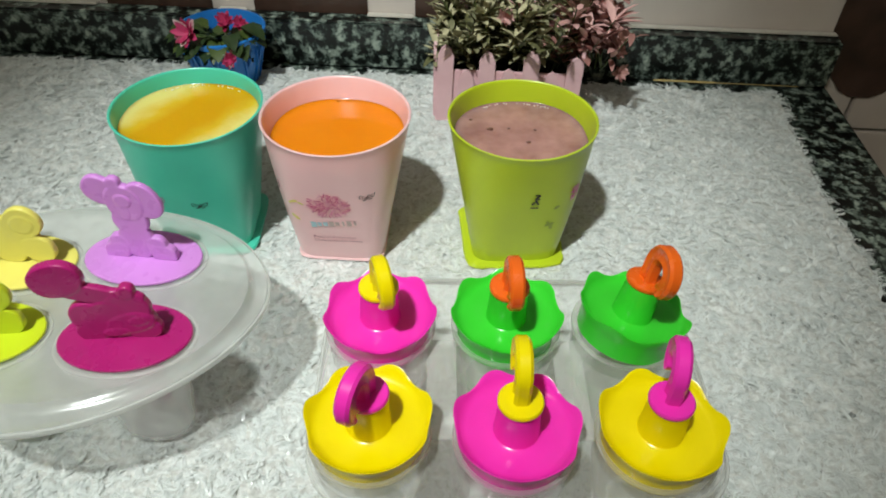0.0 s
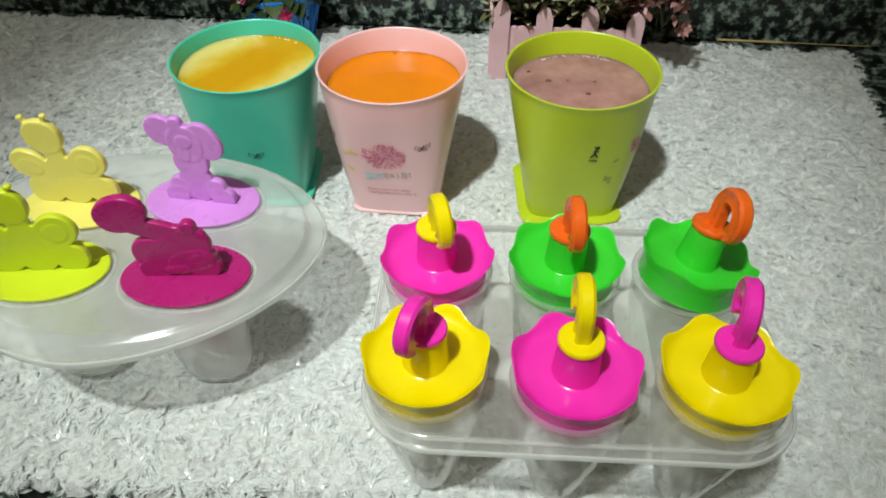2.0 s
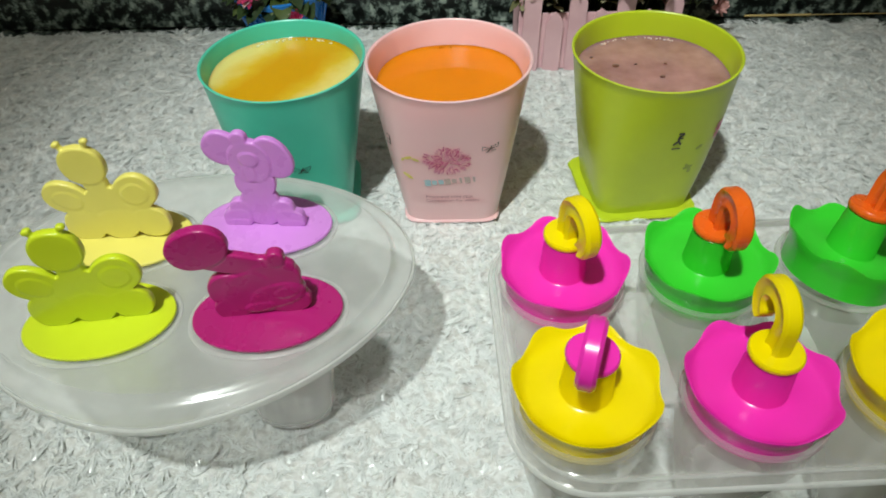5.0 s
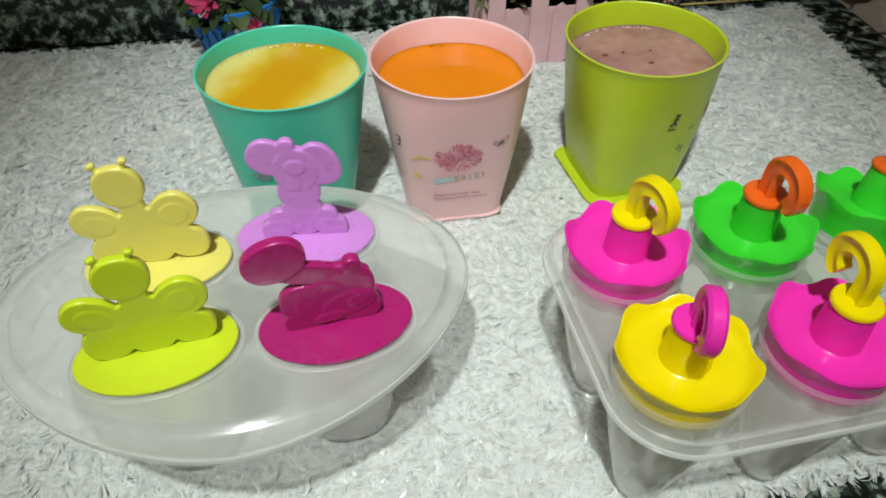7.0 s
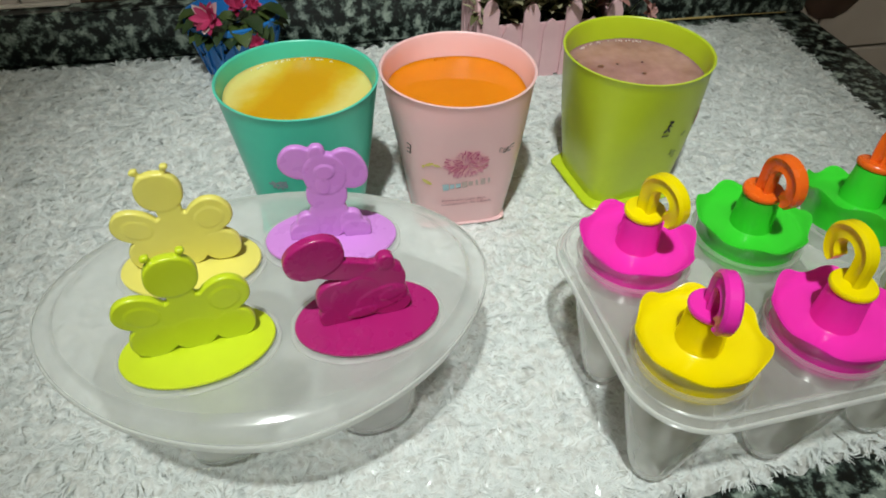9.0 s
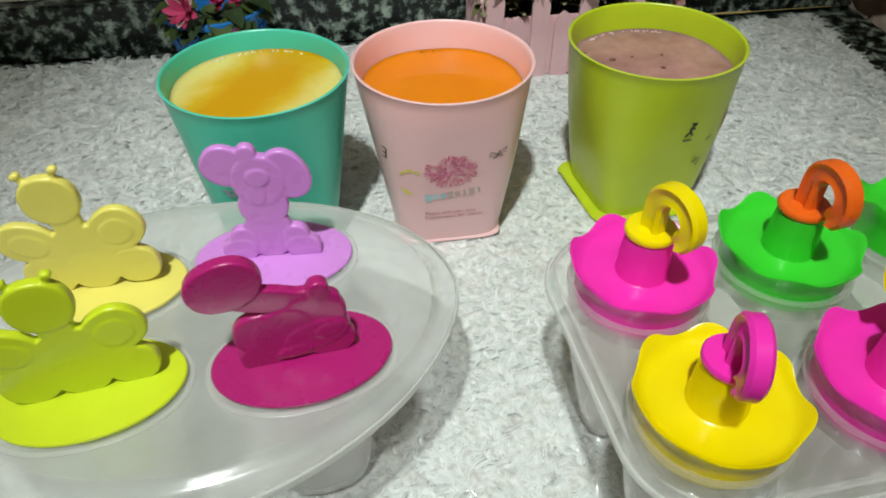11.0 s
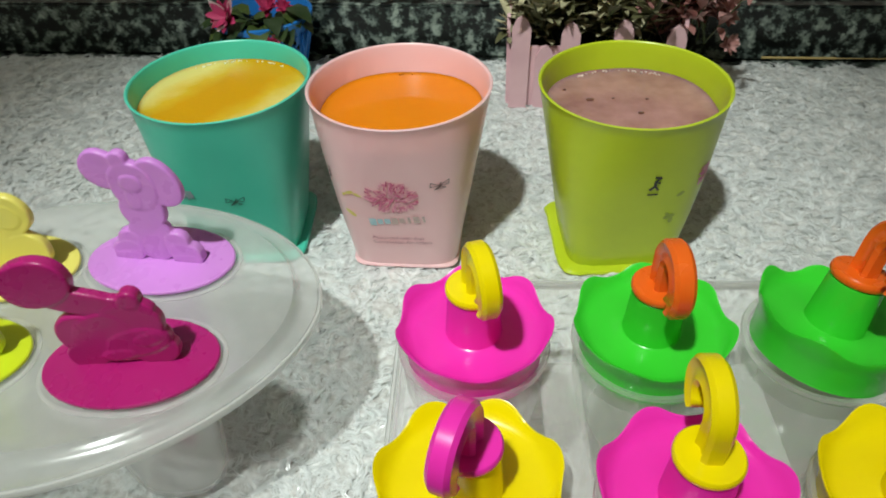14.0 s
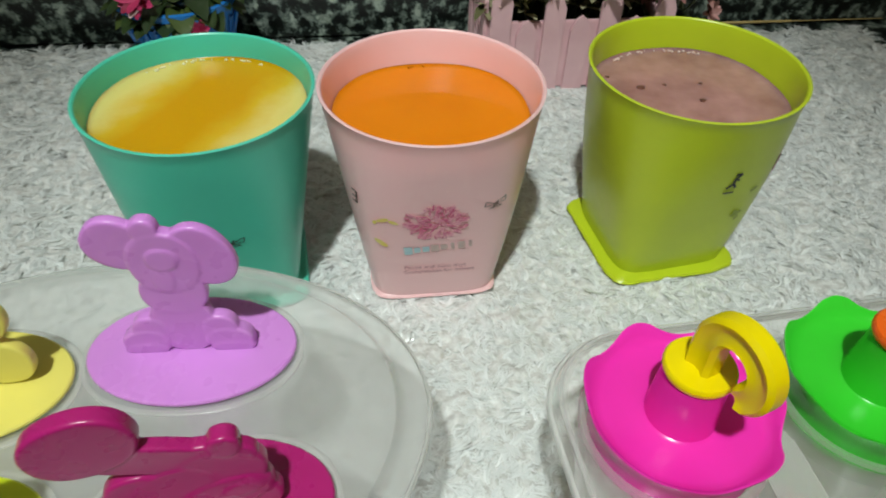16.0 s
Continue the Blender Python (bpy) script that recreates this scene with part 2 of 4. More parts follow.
# ---- mesh tools ----
def part(name, bm, material, parent=None, label="", smooth=True, kind=""):
    me = bpy.data.meshes.new(name)
    bmesh.ops.recalc_face_normals(bm, faces=bm.faces)
    bm.to_mesh(me)
    bm.free()
    me.materials.append(material)
    if smooth:
        me.polygons.foreach_set("use_smooth", [True] * len(me.polygons))
        me.set_sharp_from_angle(angle=radians(42))
    ob = new(name, me)
    ob.parent = parent
    return tagged(ob, label, kind=kind)


def thing(name, at, label, category, group="", kind="", rz=0.0, rx=0.0, ry=0.0):
    ob = new(name)
    ob.empty_display_size = 0.01
    ob.matrix_basis = pose(*at, rx, ry, rz)
    return tagged(ob, label, category, group, kind)


def loft(bm, rings, start=True, end=True, loop=False):
    vs = [[bm.verts.new(p) for p in ring] for ring in rings]
    n = len(vs[0])
    pairs = list(zip(vs, vs[1:])) + ([(vs[-1], vs[0])] if loop else [])
    for a, b in pairs:
        for i in range(n):
            j = (i + 1) % n
            bm.faces.new((a[i], a[j], b[j], b[i]))
    if not loop:
        if start:
            bm.faces.new(vs[0][::-1])
        if end:
            bm.faces.new(vs[-1])
    return bm


def oval(a, b, z, seg=64, n=2.0, cx=0.0, cy=0.0):
    out = []
    for i in range(seg):
        c, s = math.cos(2 * math.pi * i / seg), math.sin(2 * math.pi * i / seg)
        out.append((cx + a * math.copysign(abs(c) ** (2 / n), c), cy + b * math.copysign(abs(s) ** (2 / n), s), z))
    return out


def box(bm, x0, x1, y0, y1, z0, z1, bevel=0.0):
    m = Matrix.Translation(((x0 + x1) / 2, (y0 + y1) / 2, (z0 + z1) / 2)) @ Matrix.Diagonal((x1 - x0, y1 - y0, z1 - z0, 1))
    made = bmesh.ops.create_cube(bm, size=1, matrix=m)
    if bevel:
        edges = list({e for v in made["verts"] for e in v.link_edges})
        bmesh.ops.bevel(bm, geom=edges, offset=bevel, segments=2, affect="EDGES")
    return bm


def slab(name, dims, material, parent=None, label="", bevel=0.0, smooth=False, kind=""):
    return part(name, box(bmesh.new(), *dims, bevel), material, parent, label, smooth, kind)


# ---- setting ----
# The wall runs a little askew to the rug: its own frame has x along it and y into it.
WALL = pose(0, 0.596, 0, 0, 0, -3.2)


def setting(name, label, category):
    ob = thing(name, (0, 0, 0), label, category, kind="structure")
    ob.matrix_basis = WALL
    return ob


COUNTER_Z, COUNTER_END = -0.011, 0.362
counter = setting("countertop", "black and grey speckled polished granite countertop", "countertop")
slab("counter_slab", (-1.6, COUNTER_END, -0.60, 0.02, COUNTER_Z - 0.03, COUNTER_Z), M_GRANITE, counter, bevel=0.003)
slab("backsplash", (-1.6, COUNTER_END - 0.004, 0.0, 0.02, COUNTER_Z + 0.001, 0.034), M_GRANITE, counter, "speckled granite upstand along the wall", bevel=0.002)
slab("cabinet_front", (-1.6, COUNTER_END - 0.03, -0.56, 0.0, -0.90, COUNTER_Z - 0.033), M_PAINT, counter, "plain painted base below the granite")

# thin pale strip on top of the upstand, broken at the brown motifs
for strip_a, strip_b in ((-1.6, -0.312), (-0.200, -0.174), (-0.064, -0.022), (0.086, COUNTER_END - 0.006)):
    slab("upstand_strip", (strip_a, strip_b, 0.012, 0.0195, 0.0345, 0.0361), M_PALE_STRIP, counter, "pale strip along the upstand", bevel=0.001)

wall = setting("wall_north", "glazed cream and pink wall tiles with dark brown motifs", "wall")
slab("grout_bed", (-1.6, 1.6, 0.027, 0.15, -0.90, 1.65), M_GROUT, wall, "grey grout between the tiles")

# unseen room shell, added so the lamp's light bounces back as warm fill
floor = setting("floor", "plain dull floor, unseen, added to close the room", "floor")
slab("floor_slab", (-1.7, 1.7, -2.3, 0.15, -0.96, -0.90), M_FLOOR, floor)
ceiling = setting("ceiling", "plain pale ceiling, unseen, added to bounce lamp light", "ceiling")
slab("ceiling_slab", (-1.7, 1.7, -2.3, 0.15, 1.65, 1.72), M_PAINT, ceiling)
for nm, dims in (("wall_west", (-1.7, -1.6, -2.2, 0.15, -0.9, 1.65)), ("wall_east", (1.6, 1.7, -2.2, 0.15, -0.9, 1.65)), ("wall_south", (-1.7, 1.7, -2.3, -2.2, -0.9, 1.65))):
    w = setting(nm, "plain painted wall, unseen, added to bounce lamp light", "wall")
    slab("wall_face", dims, M_PAINT, w)


# ---- rug ----
RUG = [(-0.55, 0.138), (0.258, 0.137), (0.305, 0.556), (-0.55, 0.606)]


rug = thing("rug", (0, 0, 0), "white long-pile shaggy rug lying on the granite", "rug")
rng = np.random.default_rng(7)
(AX, AY), (BX, BY), (CX, CY), (DX, DY) = RUG


def rug_points(u, v):
    x = (AX * (1 - u) + BX * u) * (1 - v) + (DX * (1 - u) + CX * u) * v
    y = (AY * (1 - u) + BY * u) * (1 - v) + (DY * (1 - u) + CY * u) * v
    # one side is pulled out into a loose loop
    return x + 0.011 * np.exp(-((y - 0.330) / 0.050) ** 2) * u ** 24, y


def value_noise(u, v, nu, nv):
    """Smooth random heights in -1..1 on a lattice of nu by nv cells."""
    g = rng.uniform(-1, 1, (nv + 2, nu + 2))
    x, y = u * nu, v * nv
    i, j = np.floor(x).astype(int), np.floor(y).astype(int)
    fx, fy = x - i, y - j
    fx, fy = fx * fx * (3 - 2 * fx), fy * fy * (3 - 2 * fy)
    return (g[j, i] * (1 - fx) + g[j, i + 1] * fx) * (1 - fy) + (g[j + 1, i] * (1 - fx) + g[j + 1, i + 1] * fx) * fy


def grid_mesh(name, verts, faces, material):
    me = bpy.data.meshes.new(name)
    me.vertices.add(len(verts))
    me.vertices.foreach_set("co", verts.astype(np.float32).ravel())
    me.loops.add(faces.size)
    me.loops.foreach_set("vertex_index", faces.astype(np.int32).ravel())
    me.polygons.add(len(faces))
    me.polygons.foreach_set("loop_start", np.arange(len(faces), dtype=np.int32) * 4)
    me.polygons.foreach_set("use_smooth", np.ones(len(faces), dtype=bool))
    me.update()
    me.materials.append(material)
    return new(name, me)


# matted body of the pile
N_U, N_V = 640, 350
gu, gv = np.meshgrid(np.linspace(0, 1, N_U + 1), np.linspace(0, 1, N_V + 1))
gx, gy = rug_points(gu, gv)
warp_u = gu + 0.004 * value_noise(gu, gv, 60, 34)
warp_v = gv + 0.008 * value_noise(gu, gv, 60, 34)
warp_u, warp_v = np.clip(warp_u, 0, 1), np.clip(warp_v, 0, 1)
height = 0.0011 * value_noise(warp_u, warp_v, 70, 38) + 0.0011 * value_noise(warp_u, warp_v, 170, 95) + 0.0009 * np.abs(value_noise(warp_u, warp_v, 330, 180)) - 0.0020
margin = np.minimum(np.minimum(gu * 0.82, (1 - gu) * 0.82), np.minimum(gv * 0.45, (1 - gv) * 0.45))
height -= 0.008 * np.clip(1 - margin / 0.006, 0, 1) ** 2
ragged = np.clip(1 - margin / 0.01, 0, 1)
gx = gx + ragged * 0.003 * value_noise(gu, gv, 120, 66)
gy = gy + ragged * 0.003 * value_noise(gu, gv, 120, 66)
# the worn edge: gaps between the pile and its outer strand
GAPS = [(0.2690, 0.400, 0.0016, 0.008), (0.2715, 0.382, 0.0022, 0.009), (0.2725, 0.362, 0.0016, 0.007), (0.2745, 0.345, 0.0024, 0.009), (0.2772, 0.329, 0.0014, 0.006), (0.2660, 0.372, 0.0012, 0.004), (0.2690, 0.340, 0.0012, 0.005)]


def in_gap(x, y, grow=1.0):
    inside = np.zeros(np.shape(x), dtype=bool)
    for hx, hy, ha, hb in GAPS:
        inside |= ((x - hx - 0.12 * (hy - y)) / (ha * 1.5 * grow)) ** 2 + ((y - hy) / (hb * grow)) ** 2 < 1
    return inside


height = np.where(in_gap(gx, gy), -0.016, height)
k = (np.arange(N_V)[:, None] * (N_U + 1) + np.arange(N_U)[None, :]).ravel()
body = grid_mesh("rug_body", np.stack([gx, gy, height], -1).reshape(-1, 3), np.c_[k, k + 1, k + N_U + 2, k + N_U + 1], M_BACKING)
tagged(body, "matted white pile").parent = rug

# loose glossy fibres: thin curling ribbons that lie in locks on the body
LOCKS, STRANDS = 43000, 7
u, v = rng.random(LOCKS), rng.random(LOCKS)
on_edge = rng.random(LOCKS) < 0.04
v = np.where(on_edge, np.where(rng.random(LOCKS) < 0.5, rng.uniform(0, 0.012, LOCKS), rng.uniform(0.985, 1, LOCKS)), v)
px, py = rug_points(u, v)
keep = ~in_gap(px, py, 1.9)
u, v, px, py = u[keep], v[keep], px[keep], py[keep]
LOCKS = len(u)
COUNT = LOCKS * STRANDS
pz = height[np.rint(v * N_V).astype(int), np.rint(u * N_U).astype(int)]
lie = 2 * np.pi * value_noise(u, v, 90, 50) + rng.normal(0, 0.6, LOCKS)
turn = np.repeat(rng.normal(0, 0.75, LOCKS), STRANDS) + rng.normal(0, 0.10, COUNT)
length = np.repeat(rng.uniform(0.0045, 0.0105, LOCKS), STRANDS) * rng.uniform(0.7, 1.1, COUNT)
width = rng.uniform(0.00014, 0.00037, COUNT)
lift = np.clip(np.repeat(rng.normal(0.14, 0.13, LOCKS), STRANDS) + rng.normal(0, 0.06, COUNT), 0.0, 0.8)
across, along = rng.normal(0, 0.00055, COUNT), rng.normal(0, 0.0006, COUNT)
lie, px, py, pz = (np.repeat(q, STRANDS) for q in (lie, px, py, pz))
px, py = px - np.sin(lie) * across + np.cos(lie) * along, py + np.cos(lie) * across + np.sin(lie) * along
lie = lie + rng.normal(0, 0.12, COUNT)
point, a_now = np.c_[px, py, pz - 0.0003], lie
rows_v = []
for step in range(4):
    side = np.c_[-np.sin(a_now), np.cos(a_now), rng.normal(0, 0.18, COUNT)] * (width * (0.7, 1.0, 0.9, 0.45)[step])[:, None]
    rows_v += [point - side, point + side]
    rise = np.sin(lift) * (1.3, 0.6, -0.5, 0)[step] * length / 3
    point = point + np.c_[np.cos(a_now) * length / 3, np.sin(a_now) * length / 3, rise + 0.00012]
    a_now = a_now + turn
verts = np.stack(rows_v, 1).reshape(-1, 3)
base = np.arange(COUNT)[:, None] * 8
faces = np.concatenate([base + [0, 1, 3, 2], base + [2, 3, 5, 4], base + [4, 5, 7, 6]], 1).reshape(-1, 4)
pile = grid_mesh("rug_pile", verts, faces, M_FIBRE)
tagged(pile, "glossy white fibres curling over the pile", kind="stuff").parent = rug


# ---- cups ----
RIM_R, CUP_H, FOOT = 0.0438, 0.0912, 0.0272


def cup_half(z):
    return FOOT + (RIM_R - FOOT) * (z / CUP_H) ** 1.04


def cup_power(z):
    return 2 + 3.6 * max(0.0, 1 - z / CUP_H) ** 1.4


def on_cup(x, z, lift=0.0004):
    """A point on the cup's front wall."""
    h, n = cup_half(z), cup_power(z)
    q = min(0.98, abs(x / h))
    return (x, -h * (1 - q ** n) ** (1 / n) - lift, z)


def cup(at, rz, material, drink, drink_z, label, drink_label, flange, spread):
    c = thing("cup", at, label, "cup", "cups in a row", rz=rz)
    steps = 18
    outer = [oval(cup_half(z), cup_half(z), z, 72, cup_power(z)) for z in [CUP_H * i / steps for i in range(steps + 1)]]
    r = RIM_R
    lip = [oval(r + 0.0004, r + 0.0004, CUP_H + 0.0006, 72), oval(r - 0.0004, r - 0.0004, CUP_H + 0.0010, 72), oval(r - 0.0011, r - 0.0011, CUP_H + 0.0006, 72)]
    inner = [oval(cup_half(z) - 0.0013, cup_half(z) - 0.0013, z, 72, cup_power(z)) for z in [CUP_H * i / steps for i in range(steps, 0, -1)]]
    part("body", loft(bmesh.new(), outer + lip + inner), material, c)
    seg = 96
    wavy = lambda s, z: [(x * (1 + flange * noise.noise((x * 140, y * 140, 5.0))), y * (1 + flange * noise.noise((x * 140, y * 140, 9.0))), z) for x, y, z in oval(s, s, z, seg, 7.0)]
    part("foot_flange", loft(bmesh.new(), [oval(FOOT - 0.001, FOOT - 0.001, 0.0, seg, 7.0), wavy(spread - 0.0007, -0.0004), wavy(spread, 0.0008), wavy(spread - 0.0007, 0.002), oval(FOOT - 0.001, FOOT - 0.001, 0.0026, seg, 7.0)]), material, c)
    ri = cup_half(drink_z) - 0.0014
    rings = [oval(ri, ri, drink_z + 0.0010, 72, cup_power(drink_z)), oval(ri - 0.0007, ri - 0.0007, drink_z + 0.0003, 72, cup_power(drink_z)), oval(ri - 0.002, ri - 0.002, drink_z, 72, cup_power(drink_z)), oval(ri * 0.5, ri * 0.5, drink_z, 72)]
    part("drink", loft(bmesh.new(), rings, start=False), drink, c, drink_label)
    return c


def print_on(parent, name, shapes, material, label=""):
    """Flat printed shapes, each a closed outline (x, z), laid on the cup's front."""
    bm = bmesh.new()
    for k, shape in enumerate(shapes):
        bm.faces.new([bm.verts.new(on_cup(x, z, 0.0004 + 0.00002 * (k % 9))) for x, z in shape])
    return part(name, bm, material, parent, label, smooth=False)


def petal(x, z, a, b, turn, seg=10):
    ca, sa = math.cos(turn), math.sin(turn)
    return [(x + a * math.cos(q) * ca - b * math.sin(q) * sa, z + a * math.cos(q) * sa + b * math.sin(q) * ca) for q in [2 * math.pi * i / seg for i in range(seg)]]


def bar(x, z, w, h, tilt=0.0):
    return [(x + dx * w / 2 - dz * h * tilt, z + dz * h / 2 + dx * w * tilt / 2) for dx, dz in ((-1, -1), (1, -1), (1, 1), (-1, 1))]


def stroke(points, w):
    out = []
    for (x0, z0), (x1, z1) in zip(points, points[1:]):
        d = math.hypot(x1 - x0, z1 - z0) or 1
        nx, nz = -(z1 - z0) / d * w / 2, (x1 - x0) / d * w / 2
        out.append([(x0 + nx, z0 + nz), (x1 + nx, z1 + nz), (x1 - nx, z1 - nz), (x0 - nx, z0 - nz)])
    return out


def butterfly(x, z, s):
    w = 0.00035
    return (stroke([(x, z), (x - 4 * s, z + 2.2 * s), (x - 4.4 * s, z - 0.4 * s), (x, z)], w) + stroke([(x, z), (x + 4.4 * s, z + 2.8 * s), (x + 4 * s, z + 0.2 * s), (x, z)], w)
            + stroke([(x, z), (x - 2.4 * s, z - 2 * s), (x - 0.6 * s, z - 1.6 * s), (x, z)], w) + stroke([(x, z), (x + 2.8 * s, z - 1.6 * s), (x + 0.8 * s, z - 1.8 * s), (x, z)], w) + stroke([(x - s, z - 2 * s), (x + 0.8 * s, z + 2 * s)], w * 1.6))


def small_text(parent, words, x, z, height, material, name):
    cu = bpy.data.curves.new(name, "FONT")
    cu.body, cu.size, cu.align_x = words, height, "LEFT"
    ob = bpy.data.objects.new(name, cu)
    scene.collection.objects.link(ob)
    bpy.context.view_layer.update()
    me = bpy.data.meshes.new_from_object(ob.evaluated_get(bpy.context.evaluated_depsgraph_get()))
    bpy.data.objects.remove(ob)
    for vert in me.vertices:
        vert.co = on_cup(x + vert.co.x, z + vert.co.y)
    me.materials.clear()
    me.materials.append(material)
    t = new(name, me)
    t.parent = parent
    return t


teal = cup((-0.1468, 0.3640, 0), 2, M_TEAL, M_MANGO, 0.0815, "teal green plastic cup full of foamy mango juice, on the rug", "yellow juice with pale foam at the sides", 0.01, 0.0318)
print_on(teal, "butterfly_print", butterfly(0.0052, 0.0431, 0.0011), M_INK)
print_on(teal, "flower_print", [petal(-0.019 + random.uniform(-0.005, 0.005), 0.048 + random.uniform(-0.002, 0.002), 0.0014, 0.0007, random.uniform(0, 3)) for _ in range(26)], cloudy("mauve_ink", (0.16, 0.28, 0.30), (0.30, 0.34, 0.38), 300.0, 0.5, 0.0))

pink = cup((-0.0583, 0.3568, 0), -3, M_PINK, M_ORANGE_DRINK, 0.0767, "pale pink plastic cup with a printed flower, full of orange juice", "clear orange juice", 0.008, 0.0282)
rnd = random.Random(3)
blooms = []
for _ in range(210):
    q, d = rnd.uniform(0, 2 * math.pi), math.sqrt(rnd.random())
    blooms.append(petal(-0.0016 + 0.0128 * d * math.cos(q), 0.0515 + 0.0096 * d * math.sin(q), rnd.uniform(0.0008, 0.0019), rnd.uniform(0.0003, 0.0006), q + rnd.uniform(-0.8, 0.8), 7))
print_on(pink, "flower_print", blooms, M_INK_PINK, "pink chrysanthemum print")
print_on(pink, "leaf_print", [petal(-0.0225, 0.0520, 0.0026, 0.0010, 0.5), petal(-0.0185, 0.0515, 0.0022, 0.0009, -0.3), petal(-0.0232, 0.0385, 0.0032, 0.0013, -0.6), petal(-0.0255, 0.0500, 0.0012, 0.0008, 1.2)], M_INK_YELLOW, "yellow leaf print")
print_on(pink, "butterfly_print", butterfly(0.0212, 0.0582, 0.0010), M_INK_BROWN)
print_on(pink, "side_print", stroke([(-0.0335, 0.0560), (-0.0318, 0.0560), (-0.0318, 0.0620), (-0.0335, 0.0620)], 0.0007) + [bar(-0.0327, 0.0590, 0.0010, 0.0007)], M_INK_BROWN, "small brown printed figure")
marks = [bar(-0.0125 + 0.0036 * i, 0.0342 + 0.0004 * i, w, h, 0.06) for i, (w, h) in enumerate(((0.0034, 0.0048), (0.0026, 0.0034), (0.0028, 0.0034), (0.0032, 0.0046), (0.0026, 0.0032), (0.0013, 0.0042), (0.0028, 0.0046), (0.0012, 0.0040)))]
print_on(pink, "logo_bars", marks[:3], M_INK_BLUE, "pale blue bars of a printed logo")
print_on(pink, "logo_bars", marks[3:], M_INK_GREY, "warm grey bars of a printed logo")
small_text(pink, "Peace and calm days", -0.0142, 0.0218, 0.0032, M_INK_MAUVE, "slogan")
small_text(pink, "Compassion for others", -0.0142, 0.0186, 0.0032, M_INK_MAUVE, "slogan")

lime = cup((0.0511, 0.3559, 0), 4, M_LIME, M_COCOA, 0.0775, "lime green plastic cup full of milky cocoa, on the rug", "mauve brown cocoa with specks of foam", 0.05, 0.0325)
print_on(lime, "figure_print", stroke([(0.0028, 0.0562), (0.0052, 0.0588), (0.0046, 0.0612), (0.0070, 0.0640), (0.0040, 0.0642)], 0.0013) + stroke([(0.0052, 0.0588), (0.0068, 0.0562)], 0.0010) + stroke([(0.0046, 0.0612), (0.0072, 0.0606)], 0.0009) + [bar(0.0048, 0.0535, 0.0048, 0.0010)], M_INK)
print_on(lime, "leaf_print", [petal(0.0185, 0.0520, 0.0022, 0.0012, 0.6), petal(0.0160, 0.0375, 0.0030, 0.0014, 0.3), petal(0.0172, 0.0350, 0.0020, 0.0012, 1.6), petal(0.0150, 0.0390, 0.0018, 0.0010, 2.2)], M_INK_OLIVE)
print_on(lime, "flower_print", [petal(0.0295 + rnd.uniform(-0.0025, 0.002), 0.060 + rnd.uniform(-0.005, 0.005), 0.0014, 0.0006, rnd.uniform(0, 3), 7) for _ in range(30)], M_INK_PINK)


def bubbles(parent, z, count, seed, arc, material):
    """Tiny bubbles clinging to the wall along the drink's edge."""
    r_ = random.Random(seed)
    bm = bmesh.new()
    for _ in range(count):
        a, s = radians(r_.uniform(*arc)), r_.uniform(0.0003, 0.0007)
        d = cup_half(z) - 0.0015 - s * r_.uniform(0.9, 3.5)
        bmesh.ops.create_icosphere(bm, subdivisions=2, radius=s, matrix=Matrix.Translation((d * math.cos(a), d * math.sin(a), z + 0.0003)))
    return part("bubbles", bm, material, parent, "small bubbles along the rim of the drink", kind="stuff")


bubbles(teal, 0.0815, 26, 4, (50, 125), M_FOAM_YELLOW)
bubbles(lime, 0.0775, 30, 5, (55, 120), M_FOAM_MAUVE)
bubbles(pink, 0.0767, 7, 6, (75, 105), M_ORANGE_DRINK)
for fx, fy, fr in ((-0.0172, 0.0100, 0.0015), (-0.0280, 0.0210, 0.0008), (0.0040, -0.0050, 0.0011), (0.0100, 0.0080, 0.0007), (-0.006, 0.010, 0.0006)):
    blob = [oval(fr * q * (1.25 if w else 1), fr * q, 0.0775 + h, 20, 2.0, fx, fy) for q, h, w in ((1.0, 0.0, 1), (0.95, 0.0003, 1), (0.6, 0.0005, 1))]
    part("cocoa_fleck", loft(bmesh.new(), blob), M_FLECK, lime, "dark cocoa fleck")


def back_of(ob, p):
    return Matrix.Translation(ob.matrix_basis.inverted() @ Vector(p))


# ---- oval moulds in the round tray ----
TRAY = (-0.1737, 0.2343)
TRAY_TURN = -1.5
tray = thing("popsicle_tray", (*TRAY, 0), "frosted plastic oval popsicle mould with four coloured animal lids", "popsicle mould", rz=TRAY_TURN)


def egg(a, front, behind, z, nf, nb, seg=120):
    """An oval outline whose front is more pointed than its back."""
    out = []
    for i in range(seg):
        c, s_ = math.cos(2 * math.pi * i / seg), math.sin(2 * math.pi * i / seg)
        b, n = (front, nf) if s_ < 0 else (behind, nb)
        out.append((a * math.copysign(abs(c) ** (2 / n), c), b * math.copysign(abs(s_) ** (2 / n), s_), z))
    return out


def tray_ring(inset, z):
    """The tray's outline drawn in: its rounded step keeps farther from the front than from the ends."""
    f = min(1.0, inset / 0.012)
    return egg(0.0944 - inset * 0.85, 0.0780 - inset * 1.15, 0.0650 - inset * 0.55, z, 1.74 + 0.2 * f, 2.0)


rings = [tray_ring(d, z) for d, z in ((0.0012, 0.0622), (0.0004, 0.0624), (0.0, 0.0634), (0.0002, 0.0650), (0.0010, 0.0657), (0.0024, 0.0652), (0.0068, 0.0650), (0.0090, 0.0658), (0.0102, 0.0676), (0.0112, 0.0686), (0.0124, 0.0685), (0.0138, 0.0679), (0.040, 0.0680))]
